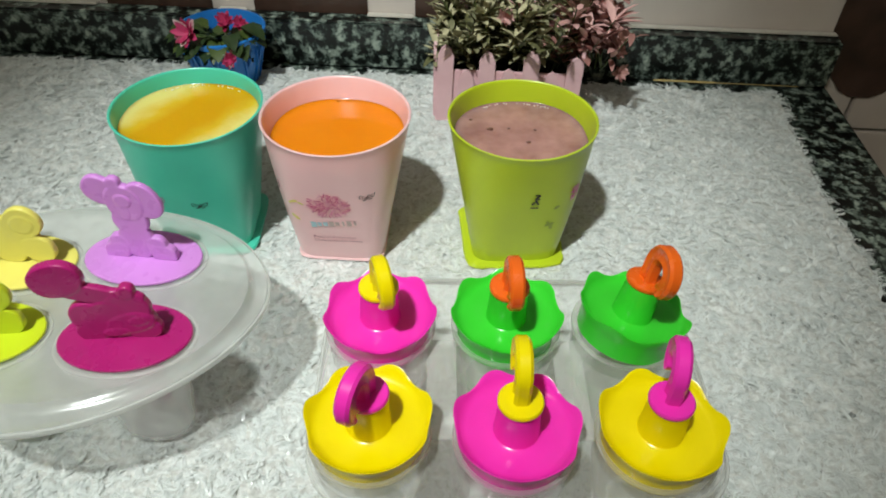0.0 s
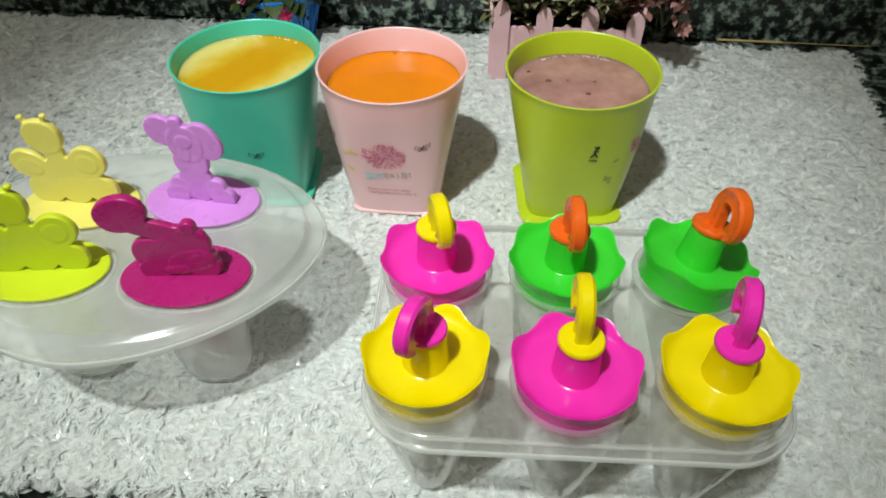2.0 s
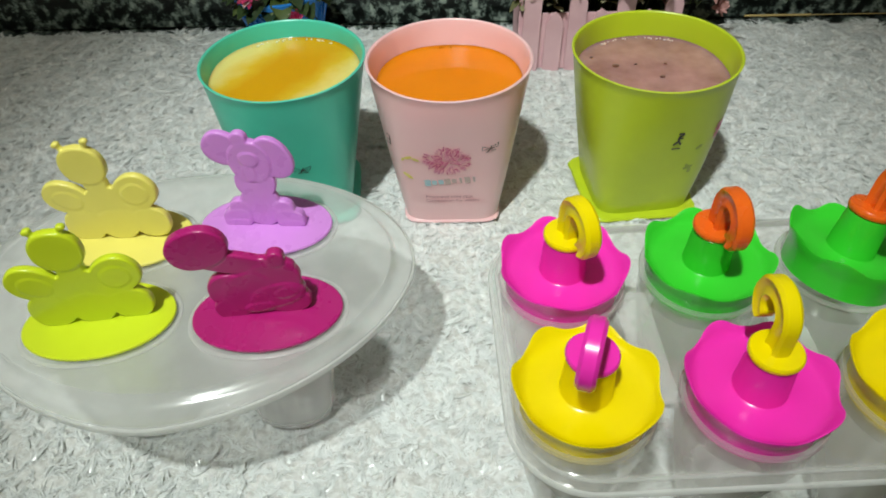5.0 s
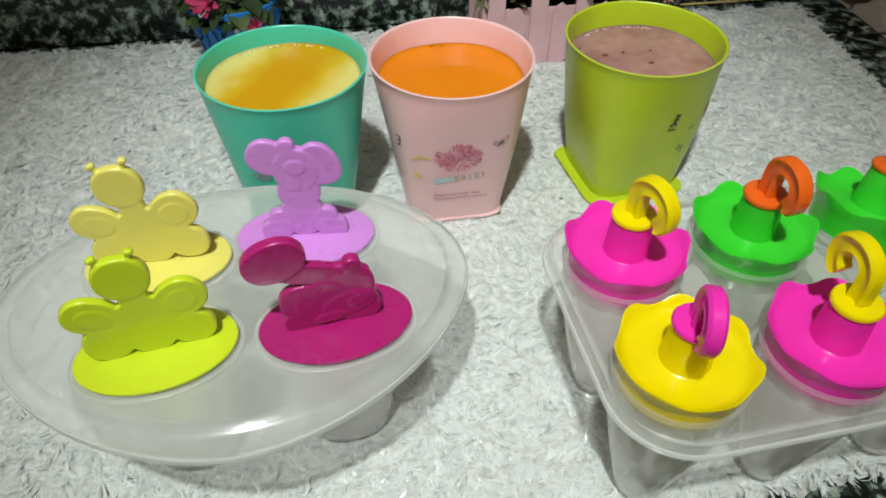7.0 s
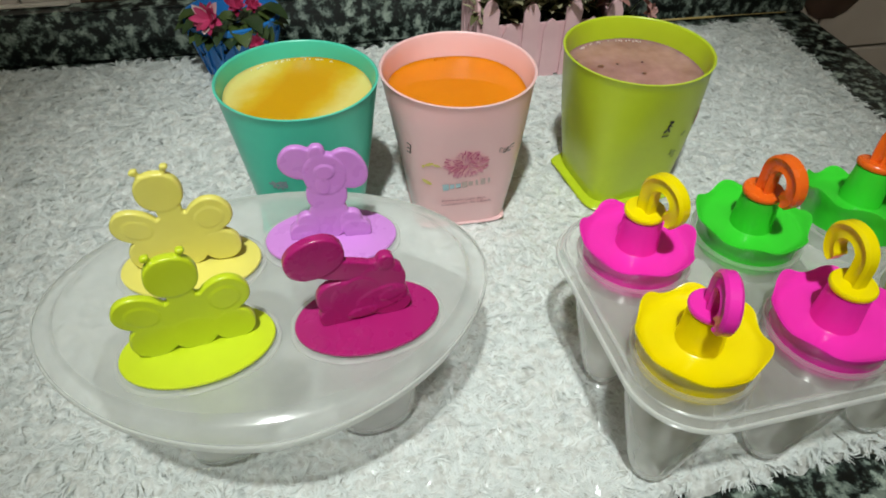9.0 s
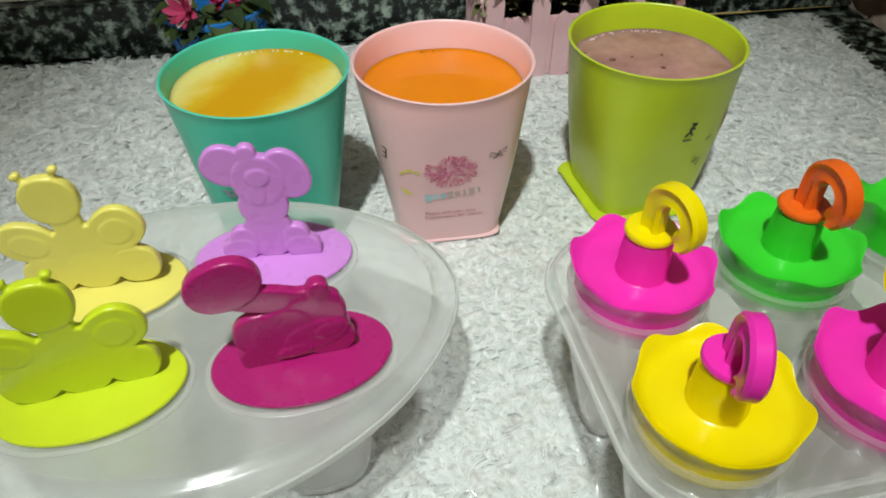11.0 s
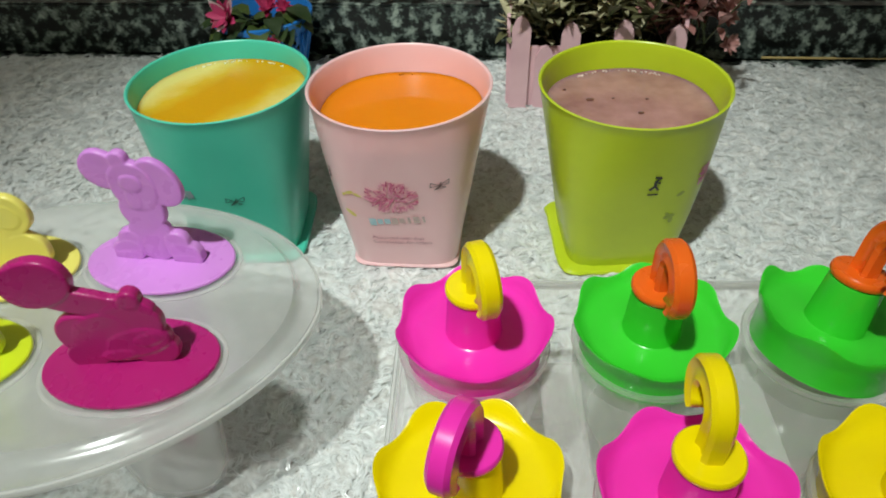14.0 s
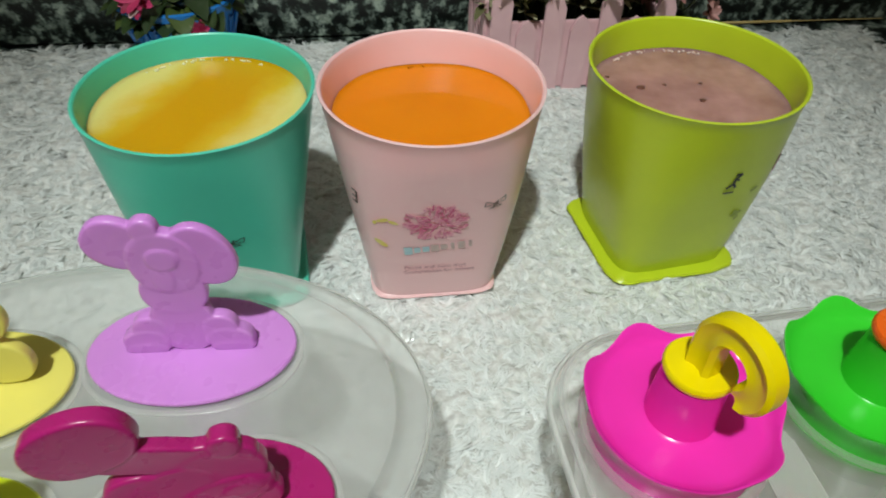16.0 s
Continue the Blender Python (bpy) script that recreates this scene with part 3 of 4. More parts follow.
under = [tray_ring(d, z) for d, z in ((0.040, 0.0666), (0.0140, 0.0665), (0.0112, 0.0660), (0.0096, 0.0646), (0.0070, 0.0636), (0.0018, 0.0628))]
bm = bmesh.new()
loft(bm, rings, start=False)
loft(bm, under, end=False)
part("tray_plate", bm, M_FROST, tray)
rim_rings = [tray_ring(-d, z) for d, z in ((-0.0004, 0.0656), (0.0005, 0.0654), (0.0008, 0.0645), (0.0008, 0.0634), (0.0004, 0.0624), (0.0001, 0.0636))]
part("tray_rim", loft(bmesh.new(), rim_rings, loop=True), M_RIM, tray, "milky rounded rim of the tray")

fleck = bmesh.new()
bmesh.ops.create_icosphere(fleck, subdivisions=2, radius=0.0009, matrix=back_of(tray, (-0.1030, 0.2175, 0.0648)) @ Matrix.Diagonal((1, 0.7, 0.4, 1)))
part("dirt_speck", fleck, M_FLECK, tray, "dark speck on the tray")

LIDS = [((-0.1362, 0.2045), 3.5, M_PLUM, "plum"), ((-0.1440, 0.2560), -6.0, M_LILAC, "lilac"), ((-0.2018, 0.2045), 6.0, M_YELLOW_GREEN, "yellow green"), ((-0.2046, 0.2515), -2.0, M_PALE_YELLOW, "pale yellow")]
LID_Z, LID_A, LID_B = 0.0706, 0.0292, 0.0195
back = tray.matrix_basis.inverted()
for (x, y), turn, _, _ in LIDS:
    p = back @ Vector((x, y, 0))
    bm = bmesh.new()
    shape = [(0.0298, 0.0202, 0.0687), (0.0304, 0.0208, 0.0688), (0.0312, 0.0216, 0.0684), (0.0316, 0.0220, 0.0655), (0.0306, 0.0212, 0.0625), (0.0236, 0.0164, 0.0560), (0.0212, 0.0148, 0.0400), (0.0182, 0.0128, 0.0120), (0.0166, 0.0114, 0.0040), (0.0136, 0.0088, 0.0012)]
    loft(bm, [oval(a, b, z, 56, 2.2) for a, b, z in shape], start=False)
    ob = part("mould_cup", bm, M_MOULD, tray, "frosted tapering mould")
    ob.matrix_basis = Matrix.Translation(p) @ pose(0, 0, 0, 0, 0, turn - TRAY_TURN)


def figure_mesh(name, discs):
    """A flat moulded figure: overlapping discs melted into one rounded body."""
    bm = bmesh.new()
    for x, z, ra, rb, turn2, thick in discs:
        th, rim = thick / 2, 0.0005
        ca, sa = math.cos(turn2), math.sin(turn2)
        rr = []
        for s, yy in ((-rim, -th), (0, -th + rim), (0, th - rim), (-rim, th)):
            rr.append([(x + px_ * ca - pz_ * sa, yy, z + px_ * sa + pz_ * ca) for px_, pz_, _ in oval(ra + s, rb + s, 0, 36, 2.2)])
        loft(bm, rr)
    bmesh.ops.recalc_face_normals(bm, faces=bm.faces)
    me = bpy.data.meshes.new(name)
    bm.to_mesh(me)
    bm.free()
    ob = new(name, me)
    mod = ob.modifiers.new("melt", "REMESH")
    mod.mode, mod.voxel_size, mod.use_smooth_shade = "VOXEL", 0.00042, True
    soft = ob.modifiers.new("soften", "SMOOTH")
    soft.factor, soft.iterations = 0.5, 3
    bpy.context.view_layer.update()
    out_me = bpy.data.meshes.new_from_object(ob.evaluated_get(bpy.context.evaluated_depsgraph_get()))
    bpy.data.objects.remove(ob)
    out_me.name = name
    return out_me


def lid(at, turn, material, colour, figure, roll=0.0, lean=0.0):
    a, b = LID_A, LID_B
    rings = [oval(a - 0.0004, b - 0.0004, 0, 64), oval(a, b, 0.0004, 64), oval(a, b, 0.0012, 64), oval(a - 0.0004, b - 0.0004, 0.0016, 64), oval(a * 0.5, b * 0.5, 0.0018, 64)]
    t = part("lid", loft(bmesh.new(), rings), material, tray, f"{colour} plastic oval lid")
    t.matrix_basis = back @ pose(*at, LID_Z - 0.0016, 0, 0, turn)
    part("stick", loft(bmesh.new(), [oval(0.009, 0.0013, -0.045, 24, 4), oval(0.011, 0.0016, 0.0005, 24, 4)]), material, t)
    me = figure_mesh("handle", figure)
    me.materials.append(material)
    f = tagged(new("handle", me), f"{colour} flat animal-shaped handle")
    f.parent = t
    f.matrix_basis = pose(0, 0.0005, 0.0006, lean, roll, 0)
    return t


BEE = [(-0.0145, 0.0085, 0.0085, 0.0085, 0, 0.0036), (0.0, 0.0085, 0.0085, 0.0085, 0, 0.0036), (0.0145, 0.0085, 0.0080, 0.0080, 0, 0.0036), (0.0, 0.0170, 0.0105, 0.0115, 0, 0.0034), (-0.0005, 0.0135, 0.0190, 0.0075, 0, 0.0032),
       (-0.0165, 0.0226, 0.0098, 0.0080, -0.4, 0.0034), (0.0130, 0.0240, 0.0092, 0.0086, 0.6, 0.0034), (-0.0160, 0.0219, 0.0062, 0.0048, -0.4, 0.0040), (0.0128, 0.0235, 0.0058, 0.0054, 0.6, 0.0040),
       (-0.0032, 0.0378, 0.0092, 0.0092, 0, 0.0040), (-0.0016, 0.0290, 0.0050, 0.0050, 0, 0.0034), (-0.0088, 0.0458, 0.0011, 0.0024, 0.5, 0.0022), (0.0012, 0.0468, 0.0011, 0.0022, -0.3, 0.0022), (-0.0098, 0.0474, 0.0017, 0.0012, 0.4, 0.0028), (0.0018, 0.0483, 0.0016, 0.0012, 0, 0.0028)]
ELEPHANT = [(0.0, 0.0105, 0.0088, 0.0105, 0, 0.0034), (-0.0115, 0.0045, 0.0065, 0.0048, 0.2, 0.0044), (0.0115, 0.0045, 0.0065, 0.0048, -0.2, 0.0044), (-0.0118, 0.0022, 0.0062, 0.0024, 0, 0.0048), (0.0120, 0.0022, 0.0062, 0.0024, 0, 0.0048), (-0.0095, 0.0085, 0.0048, 0.0052, 0, 0.0040), (0.0095, 0.0085, 0.0048, 0.0052, 0, 0.0040),
            (0.0, 0.0220, 0.0088, 0.0075, 0, 0.0036), (0.0, 0.0318, 0.0090, 0.0098, 0, 0.0040), (-0.0102, 0.0376, 0.0084, 0.0074, -0.55, 0.0032), (0.0098, 0.0335, 0.0076, 0.0098, 0.45, 0.0032), (0.0, 0.0335, 0.0042, 0.0036, 0, 0.0050), (-0.0010, 0.0275, 0.0030, 0.0048, 0, 0.0046), (-0.0024, 0.0418, 0.0034, 0.0034, 0, 0.0038)]
TURTLE = [(-0.0105, 0.0150, 0.0085, 0.0085, 0, 0.0040), (0.0010, 0.0100, 0.0160, 0.0085, 0.12, 0.0038), (-0.0115, 0.0060, 0.0075, 0.0062, 0.3, 0.0042), (0.0100, 0.0060, 0.0080, 0.0062, 0, 0.0042), (0.0065, 0.0190, 0.0100, 0.0085, -0.2, 0.0040), (0.0060, 0.0105, 0.0105, 0.0060, 0.2, 0.0050), (-0.0040, 0.0150, 0.0100, 0.0085, 0.5, 0.0044), (-0.0065, 0.0285, 0.0150, 0.0048, -0.30, 0.0036), (0.0055, 0.0245, 0.0100, 0.0050, -0.2, 0.0036), (0.0090, 0.0285, 0.0034, 0.0036, 0, 0.0046),
          (-0.0170, 0.0372, 0.0114, 0.0090, 0.30, 0.0044), (-0.0015, 0.0055, 0.0060, 0.0026, 0.1, 0.0056), (0.0100, 0.0120, 0.0050, 0.0030, 0.3, 0.0056)]
# the standing figure is tall for its width, the pale bee a little taller than its twin
TALL_BEE = [(x, z * 1.06, ra, rb, q, th) for x, z, ra, rb, q, th in BEE]
ELEPHANT = [(x, z * 1.10, ra, rb * 1.06, q, th) for x, z, ra, rb, q, th in ELEPHANT]
for ((x, y), turn, mat, colour), fig, roll in zip(LIDS, (TURTLE, ELEPHANT, BEE, TALL_BEE), (-2, 0, 2, -2)):
    lid((x, y), turn, mat, colour, fig, roll)


# ---- rack with six round moulds ----
RACK = (0.0340, 0.1836)
rack = thing("popsicle_rack", (*RACK, 0), "clear plastic popsicle rack with six scalloped coloured caps", "popsicle mould")


def rounded(hx, hy, r, z, seg=12):
    pts = []
    for cx, cy, a0 in ((hx - r, hy - r, 0), (-hx + r, hy - r, 90), (-hx + r, -hy + r, 180), (hx - r, -hy + r, 270)):
        pts += [(cx + r * math.cos(radians(a0 + 90 * i / seg)), cy + r * math.sin(radians(a0 + 90 * i / seg)), z) for i in range(seg + 1)]
    return pts


HX, HY = 0.0812, 0.0590
bm = bmesh.new()
loft(bm, [rounded(HX - d, HY - d, 0.027 - d, z) for d, z in ((0.0034, 0.0712), (0.0016, 0.0700), (0.0008, 0.0674), (-0.0006, 0.0668), (-0.0014, 0.0673), (-0.0006, 0.0682), (0.0004, 0.0706), (0.0014, 0.0720), (0.0034, 0.0725), (0.0060, 0.0725))], start=False)
part("rack_plate", bm, M_CLEAR, rack)
rim_rings = [rounded(HX + d, HY + d, 0.027 + d, z) for d, z in ((0.0006, 0.0684), (0.0014, 0.0684), (0.0019, 0.0677), (0.0019, 0.0668), (0.0013, 0.0663), (0.0006, 0.0667))]
part("plate_rim", loft(bmesh.new(), rim_rings, loop=True), M_RIM, rack, "milky rounded rim of the rack")
rim_rings = [rounded(HX - d, HY - d, 0.027 - d, z) for d, z in ((0.0020, 0.0722), (0.0014, 0.0725), (0.0008, 0.0721), (0.0007, 0.0715), (0.0012, 0.0711))]
part("plate_shoulder", loft(bmesh.new(), rim_rings, loop=True), M_FROST, rack, "milky shoulder of the rack's plate")

CAPS = [(-0.0225, 0.2040, M_MAGENTA, M_YELLOW, -73, "hot pink", "yellow", 0, 0), (0.0318, 0.2050, M_GREEN, M_ORANGE, -87, "bright green", "orange", 0, 0), (0.0845, 0.2045, M_GREEN, M_ORANGE, -82, "bright green", "orange", -8, 10),
        (-0.0234, 0.1506, M_YELLOW, M_MAGENTA, -111, "yellow", "hot pink", 0, 0), (0.0318, 0.1483, M_MAGENTA, M_YELLOW, 90, "hot pink", "yellow", 0, 0), (0.0860, 0.1492, M_YELLOW, M_MAGENTA, 79, "yellow", "hot pink", 0, 0)]
for x, y, *_ in CAPS:
    bm = bmesh.new()
    prof = [(0.0219, 0.0812), (0.0234, 0.0817), (0.0239, 0.0807), (0.0234, 0.0796), (0.0230, 0.0788), (0.0224, 0.0645), (0.0180, 0.0400), (0.0116, 0.0120), (0.0094, 0.0040), (0.0064, 0.0008)]
    loft(bm, [oval(r, r, z, 40) for r, z in prof], start=False)
    ob = part("mould_tube", bm, M_TUBE, rack, "clear tapering mould")
    ob.location = (x - RACK[0], y - RACK[1], 0)

for x in (0.0042, 0.0583):
    slab("plate_step", (x - 0.0062 - RACK[0], x + 0.0062 - RACK[0], 0.1520 - RACK[1], 0.2020 - RACK[1], 0.0727, 0.0736), M_CLEAR, rack, "raised clear strip between the moulds", bevel=0.0003)

rnd = random.Random(21)
for _ in range(22):
    x = rnd.choice((0.0042, 0.0583)) + rnd.uniform(-0.0058, 0.0058)
    r = rnd.uniform(0.0004, 0.0011)
    drop = loft(bmesh.new(), [oval(r * f, r * f * 0.85, z, 14) for f, z in ((1.0, 0.0), (0.9, r * 0.35), (0.55, r * 0.65), (0.15, r * 0.75))])
    part("water_drop", drop, M_CLEAR, rack, "clear water drop").location = (x - RACK[0], rnd.uniform(0.154, 0.200) - RACK[1], 0.0736)

LOBES = 7


def cap(x, y, plate_mat, hook_mat, azimuth, c1, c2, tilt_x, tilt_y, spin):
    at = (x, y, 0.0788) if not tilt_y else (x, y, 0.0814)
    seg = 112
    ph = radians(spin)

    def wave(r, z, dr, dz):
        out = []
        for i in range(seg):
            q = 2 * math.pi * i / seg
            w = math.cos(LOBES * q + ph)
            w = math.copysign(abs(w) ** 0.85, w)
            out.append(((r + dr * w) * math.cos(q), (r + dr * w) * math.sin(q), z + dz * w))
        return out

    rings = [wave(0.0202, -0.0035, 0, 0), wave(0.0209, -0.0033, 0, 0), wave(0.0213, 0.0040, 0, 0), wave(0.0219, 0.0068, 0.0002, 0.0), wave(0.0236, 0.0108, 0.0008, 0.0014), wave(0.0236, 0.0115, 0.0008, 0.0015), wave(0.0231, 0.0113, 0.0008, 0.0014), wave(0.0220, 0.0096, 0.0005, 0.0009), wave(0.0207, 0.0082, 0.0002, 0.0004), wave(0.0188, 0.0075, 0, 0), wave(0.0096, 0.0072, 0, 0),
             wave(0.0087, 0.0078, 0, 0), wave(0.0077, 0.0233, 0, 0), wave(0.0068, 0.0240, 0, 0)]
    t = part("cap", loft(bmesh.new(), rings), plate_mat, rack, f"{c1} scalloped cap")
    t.matrix_basis = pose(at[0] - RACK[0], at[1] - RACK[1], at[2], tilt_x, tilt_y, 0)
    part("collar", loft(bmesh.new(), [oval(r, r, z, 40) for r, z in ((0.0070, 0.0238), (0.0080, 0.0240), (0.0084, 0.0248), (0.0084, 0.0258), (0.0079, 0.0265), (0.0040, 0.0267))]), hook_mat, t)
    bm = bmesh.new()
    sect = [(1.0, -0.55), (1.0, 0.55), (0.7, 0.9), (0.25, 0.62), (-0.25, 0.62), (-0.7, 0.9), (-1.0, 0.55), (-1.0, -0.55), (-0.7, -0.9), (-0.25, -0.62), (0.25, -0.62), (0.7, -0.9)]
    path = [(0.0004, 0.0253, 180.0), (0.0002, 0.0303, 180.0)]
    R, uc, zc = 0.0075, 0.0077, 0.0354
    path += [(uc + R * math.cos(radians(a)), zc + R * math.sin(radians(a)), a) for a in range(180, -66, -10)]
    ca, sa = math.cos(radians(azimuth)), math.sin(radians(azimuth))
    rr = []
    for k, (u_, z_, a) in enumerate(path):
        w = 0.0036 if k < len(path) - 1 else 0.0026
        nu, nz = math.cos(radians(a)), math.sin(radians(a))
        ring = []
        for p_, q_ in sect:
            uu, zz, ss = u_ + nu * p_ * w, z_ + nz * p_ * w, q_ * 0.0033
            ring.append((uu * ca - ss * sa, uu * sa + ss * ca, zz))
        rr.append(ring)
    hook = part("hook", loft(bm, rr), hook_mat, t, f"{c2} curled hook")
    return t


for k, c in enumerate(CAPS):
    cap(*c, 40 + 67 * k)


# ---- plants ----
def leaf(bm, base_p, direction, length, width, curl, roll_dir):
    d = Vector(direction).normalized()
    s = d.cross(Vector(roll_dir)).normalized()
    n_ = s.cross(d).normalized()
    pts = []
    for f, w in ((0.0, 0.16), (0.3, 0.85), (0.62, 1.0), (0.86, 0.55)):
        c = Vector(base_p) + d * length * f - n_ * curl * length * f * f
        pts.append((bm.verts.new(c - s * width * w + n_ * width * 0.35 * w), bm.verts.new(c), bm.verts.new(c + s * width * w + n_ * width * 0.35 * w)))
    tip_v = bm.verts.new(Vector(base_p) + d * length - n_ * curl * length)
    for (a0, b0, c0), (a1, b1, c1) in zip(pts, pts[1:]):
        bm.faces.new((a0, b0, b1, a1))
        bm.faces.new((b0, c0, c1, b1))
    bm.faces.new((pts[-1][0], pts[-1][1], tip_v))
    bm.faces.new((pts[-1][1], pts[-1][2], tip_v))


planter = thing("planter", (0.0, 0.499, -0.001), "pink wooden planter box shaped like a picket fence", "planter", rz=-3.0)
PW, PD = 0.112, 0.062
for nm, dims in (("front_panel", (0, PW, 0.002, 0.005, 0, 0.044)), ("back_panel", (0, PW, PD - 0.005, PD - 0.002, 0, 0.044)), ("side_panel", (0.0, 0.003, 0.0055, PD - 0.0055, 0, 0.044)), ("side_panel", (PW - 0.003, PW, 0.0055, PD - 0.0055, 0, 0.044))):
    slab(nm, dims, M_PLANTER, planter, bevel=0.0005)
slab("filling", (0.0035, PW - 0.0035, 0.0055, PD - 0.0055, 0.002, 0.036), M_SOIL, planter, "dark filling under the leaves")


def picket(x, y, h, w, side=False):
    bm = bmesh.new()
    prof = [(-w / 2, 0), (w / 2, 0), (w / 2, h - w * 0.7), (w * 0.28, h - w * 0.2), (0, h), (-w * 0.28, h - w * 0.2), (-w / 2, h - w * 0.7)]
    rr = [[(px_, yy, pz_) for px_, pz_ in prof] for yy in (0.0, 0.0024)]
    loft(bm, rr)
    ob = part("picket", bm, M_PLANTER, planter, smooth=False)
    ob.matrix_basis = pose(x, y, 0, 0, random.uniform(-1.5, 1.5), 90 if side else 0)


for i in range(7):
    picket(0.006 + i * (PW - 0.012) / 6, -0.0008, (0.066, 0.046, 0.062, 0.048, 0.064, 0.047, 0.060)[i], 0.0125)
    picket(0.006 + i * (PW - 0.012) / 6, PD - 0.0015, 0.062, 0.0125)
for i in range(4):
    picket(0.0, 0.010 + i * 0.014, 0.064, 0.011, True)
    picket(PW + 0.0022, 0.010 + i * 0.014, 0.064, 0.011, True)


def bush(name, at, label, tufts, rnd_, material, wide):
    t = thing(name, at, label, "artificial plant")
    stems, leaves = bmesh.new(), bmesh.new()
    for _ in range(tufts):
        bx, by = rnd_.uniform(0.006, wide), rnd_.uniform(0.008, 0.05)
        lean = Vector((rnd_.gauss(0, 0.3) + (bx - wide / 2) * 5, rnd_.gauss(-0.12, 0.35), 1)).normalized()
        h = rnd_.uniform(0.022, 0.075)
        p0, p1 = Vector((bx, by, 0.0)), Vector((bx, by, 0.0)) + lean * h
        rr = []
        for p_, r_ in ((p0, 0.0009), (p1, 0.0006)):
            rr.append([(p_.x + r_ * math.cos(a), p_.y + r_ * math.sin(a), p_.z) for a in (0, 2.1, 4.2)])
        loft(stems, rr)
        for k in range(16):
            f = rnd_.uniform(0.3, 1.0)
            a = rnd_.uniform(0, 2 * math.pi)
            leaf(leaves, p0.lerp(p1, f), (math.cos(a), math.sin(a), rnd_.uniform(0.1, 1.6)), rnd_.uniform(0.013, 0.023), rnd_.uniform(0.0022, 0.0040), rnd_.uniform(0.0, 0.5), (0.1, 0.2, 1))
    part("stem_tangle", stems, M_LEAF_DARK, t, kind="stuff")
    part("leaves", leaves, material, t, kind="stuff")
    return t


rnd = random.Random(11)
bush("artificial_plant", (0.002, 0.500, 0.034), "grey green artificial foliage filling the pink planter", 70, rnd, M_LEAF_GREY, 0.094)
second = bush("artificial_plant", (0.070, 0.508, 0.036), "dusty pink artificial foliage spilling over the planter", 50, rnd, M_LEAF_PINK, 0.066)


def bloom(name, parent, at, r, facing, rnd_, petals, mat):
    bm = bmesh.new()
    f = Vector(facing).normalized()
    q = f.to_track_quat("Z", "Y")
    for k in range(petals):
        a, up = 2.4 * k, 0.15 + 0.9 * (1 - k / petals)
        d = q @ Vector((math.cos(a), math.sin(a), up))
        leaf(bm, at, d, r * rnd_.uniform(0.75, 1.05), r * 0.2, -0.1, f)
    return part(name, bm, mat, parent, smooth=True)


for p in ((0.052, 0.000, 0.060), (0.070, 0.000, 0.022), (0.076, 0.002, 0.002), (-0.02, -0.006, 0.05)):
    bloom("rose", second, p, 0.009, (0.3, -0.8, 0.5), rnd, 18, M_LEAF_PINK)

pot = thing("flower_pot", (-0.183, 0.566, COUNTER_Z + 0.004), "small blue plastic lattice flower pot", "flower pot")
bm = bmesh.new()
loft(bm, [oval(r, r, z, 40) for r, z in ((0.020, 0), (0.0245, 0.0005), (0.0350, 0.046), (0.0372, 0.047), (0.0374, 0.051), (0.0352, 0.0515), (0.0335, 0.046), (0.024, 0.006))])
part("pot_body", bm, M_BLUE, pot)
for i in range(30):
    a = 2 * math.pi * i / 30
    bm = bmesh.new()
    box(bm, -0.0011, 0.0011, -0.0009, 0.0009, 0, 0.038, 0.0003)
    ob = part("rib", bm, M_BLUE, pot, smooth=False)
    ob.matrix_basis = pose(0.0258 * math.cos(a), 0.0258 * math.sin(a), 0.004, 0, 0, math.degrees(a) - 90) @ pose(0, 0, 0, -13, 12 if i % 2 else -12, 0)
posy = thing("artificial_flowers", (-0.183, 0.566, 0.030), "crimson and white artificial flowers with dark leaves in the blue pot", "artificial flowers")
bm = bmesh.new()
for k in range(46):
    a = rnd.uniform(-1.15 * math.pi, 0.15 * math.pi)
    leaf(bm, (0.014 * math.cos(a), 0.014 * math.sin(a), rnd.uniform(-0.004, 0.012)), (math.cos(a), math.sin(a), rnd.uniform(0.0, 0.9)), rnd.uniform(0.016, 0.026), rnd.uniform(0.005, 0.009), rnd.uniform(0.1, 0.6), (0, 0.1, 1))
for k in range(24):
    a = rnd.uniform(0, math.pi)
    leaf(bm, (0.010 * math.cos(a), 0.010 * math.sin(a), rnd.uniform(-0.008, 0.002)), (math.cos(a), math.sin(a), rnd.uniform(0.1, 0.8)), rnd.uniform(0.012, 0.020), rnd.uniform(0.005, 0.008), rnd.uniform(0.1, 0.5), (0, 0.1, 1))
for a0, rise, ln in ((-160, 0.25, 0.034), (-125, 0.15, 0.036), (-95, 0.1, 0.034), (-60, 0.2, 0.036), (-25, 0.2, 0.034)):
    a = radians(a0)
    leaf(bm, (0.012 * math.cos(a), 0.012 * math.sin(a), 0.010), (math.cos(a), math.sin(a), rise), ln, 0.0095, 0.25, (0, 0.1, 1))
for k in range(15):
    a = radians(-170 + 160 * k / 14 + rnd.uniform(-6, 6))
    leaf(bm, (0.024 * math.cos(a), 0.024 * math.sin(a), rnd.uniform(0.008, 0.020)), (math.cos(a), math.sin(a), rnd.uniform(-0.15, 0.5)), rnd.uniform(0.014, 0.022), rnd.uniform(0.006, 0.009), rnd.uniform(0.3, 0.8), (0, 0.1, 1))
part("leaves", bm, M_LEAF_DARK, posy, kind="stuff")
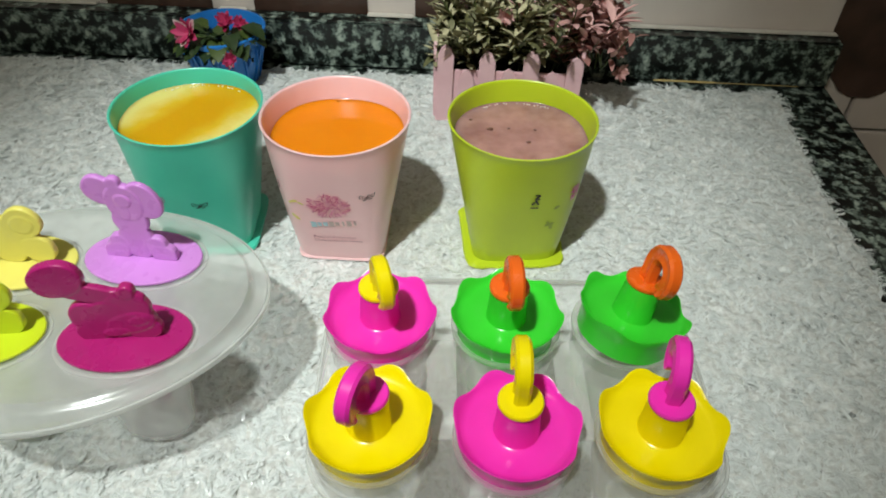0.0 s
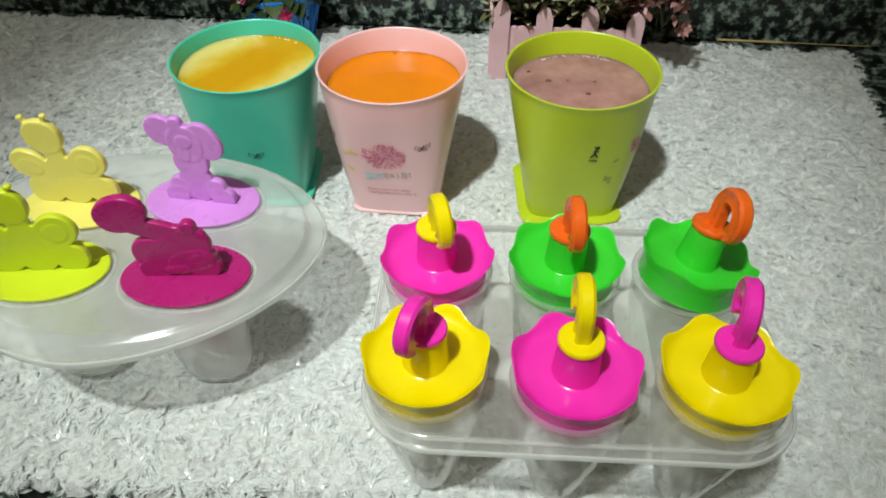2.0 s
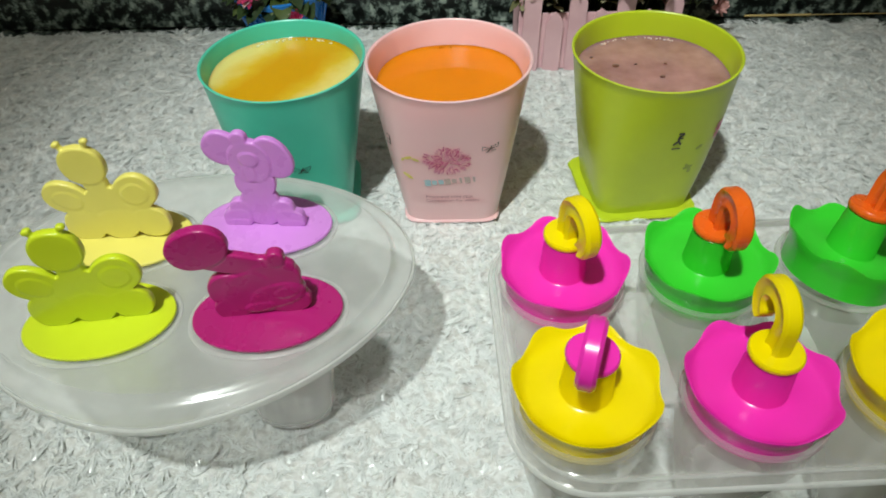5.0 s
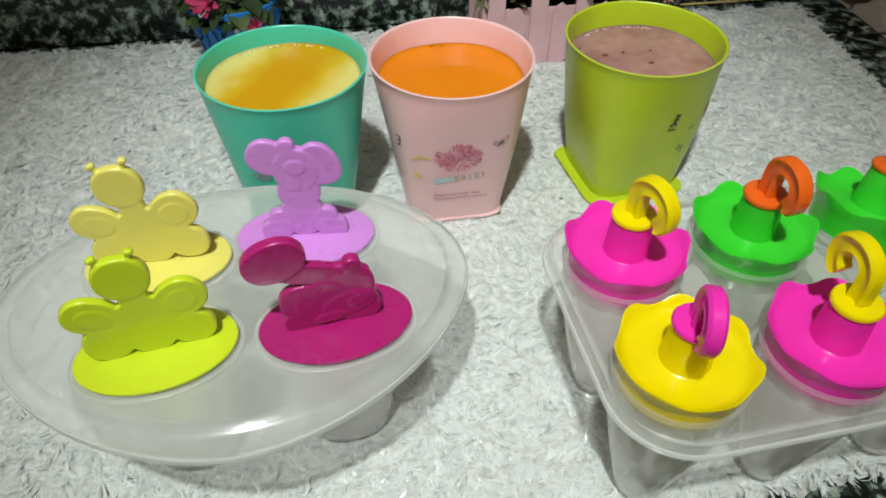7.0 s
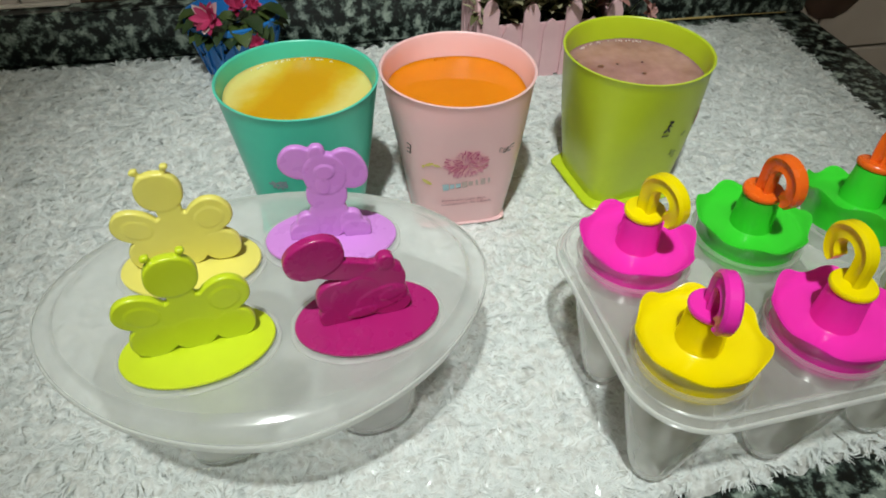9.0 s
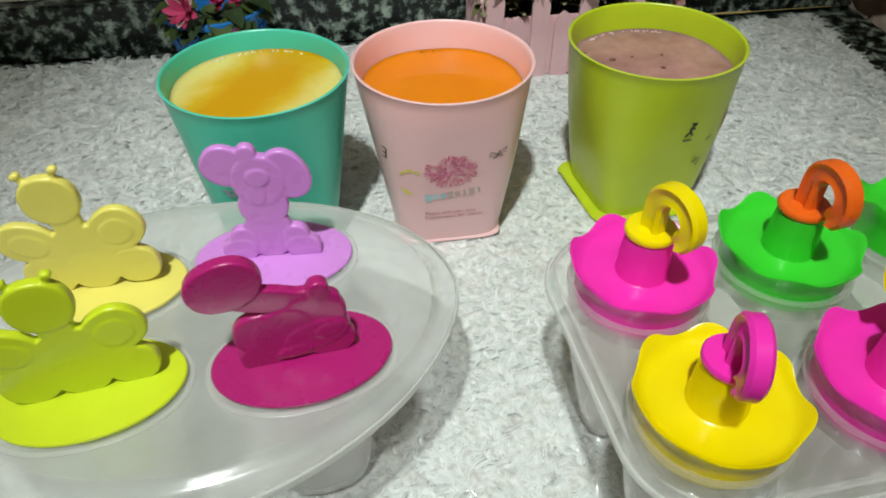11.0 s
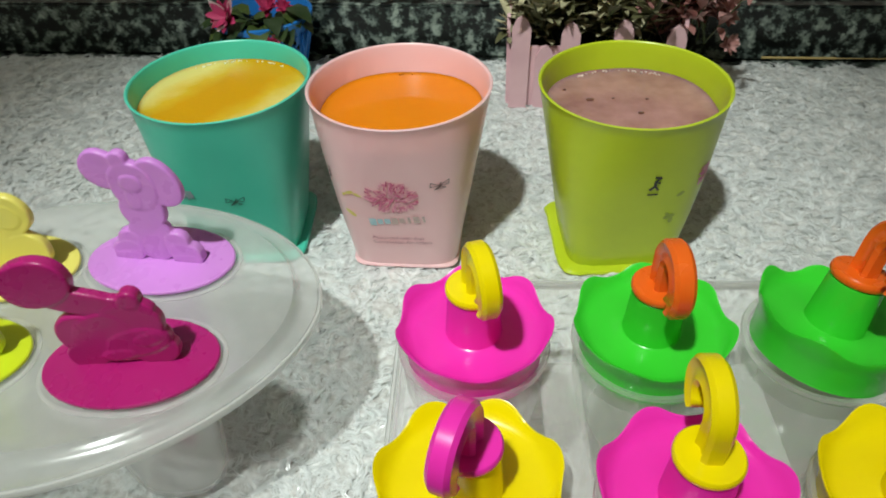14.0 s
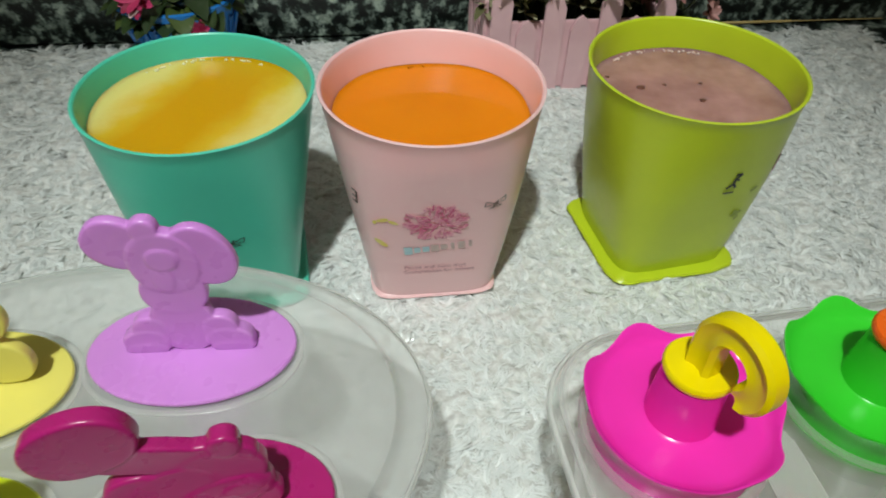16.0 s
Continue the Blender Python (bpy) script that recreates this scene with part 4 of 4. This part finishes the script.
for p, d, r in (((-0.0150, -0.032, 0.0235), (-0.4, -0.8, 0.5), 0.015), ((0.0150, -0.038, 0.0045), (0.1, -0.9, 0.4), 0.0085), ((0.0035, 0.006, 0.0150), (0.1, -0.6, 0.8), 0.011), ((0.016, 0.004, 0.0155), (0.2, -0.7, 0.7), 0.008)):
    bloom("flower", posy, p, r, d, rnd, 16, M_PETAL)
    if r < 0.012 and p[1] > -0.03:
        continue
    bloom("outer_petals", posy, Vector(p) - Vector(d).normalized() * 0.001, r * 1.12, d, rnd, 5, M_PETAL_WHITE)

straw = thing("straw", (0.236, 0.5635, 0.0015), "thin yellow straw lying along the rug's back edge", "straw", rz=-3.3)
part("straw_body", loft(bmesh.new(), [[(x, 0.0011 * math.cos(a), 0.0011 * math.sin(a)) for a in (0, 1.57, 3.14, 4.71)] for x in (-0.042, 0.0, 0.012)]), M_STRAW, straw)
part("straw_tip", loft(bmesh.new(), [[(x, 0.0004 * math.cos(a), 0.0004 * math.sin(a)) for a in (0, 1.57, 3.14, 4.71)] for x in (0.011, 0.05, 0.085)]), M_STRAW, straw, "thinner end of the straw")

# ---- pieces of the wall ----
TILE_W, TILE_H, JOINT = 0.25, 0.20, 0.003
bm = box(bmesh.new(), 0, TILE_W - JOINT, 0, 0.006, 0, TILE_H - JOINT, 0.0012)
tile_mesh = None
for i in range(13):
    for j in range(13):
        x, z = -1.6 + i * TILE_W, -0.863 + j * TILE_H
        if z + TILE_H > 1.65 or x + TILE_W > 1.66:
            continue
        if tile_mesh is None:
            ob = part("tile", bm, M_TILE, wall, smooth=False)
            tile_mesh = ob.data
        else:
            ob = new("tile", tile_mesh)
            ob.parent = wall
        ob.location = (x, 0.0205, z)
for x, w in ((-0.256, 0.098), (-0.116, 0.104), (0.028, 0.098), (0.402, 0.096)):
    bm = bmesh.new()
    prof = [(0.10, -0.028), (0.22, -0.022), (0.46, 0.004), (0.50, 0.02), (0.50, 0.09), (0.40, 0.12), (0.28, 0.128)]
    outline = [(w * a, z) for a, z in prof] + [(-w * a, z) for a, z in prof[::-1]]
    loft(bm, [[(px_, yy, pz_) for px_, pz_ in outline] for yy in (0.0, 0.0012)])
    ob = part("tile_motif", bm, M_BROWN, wall, "dark brown glazed vase motif", smooth=False)
    ob.location = (x, 0.0192, 0)
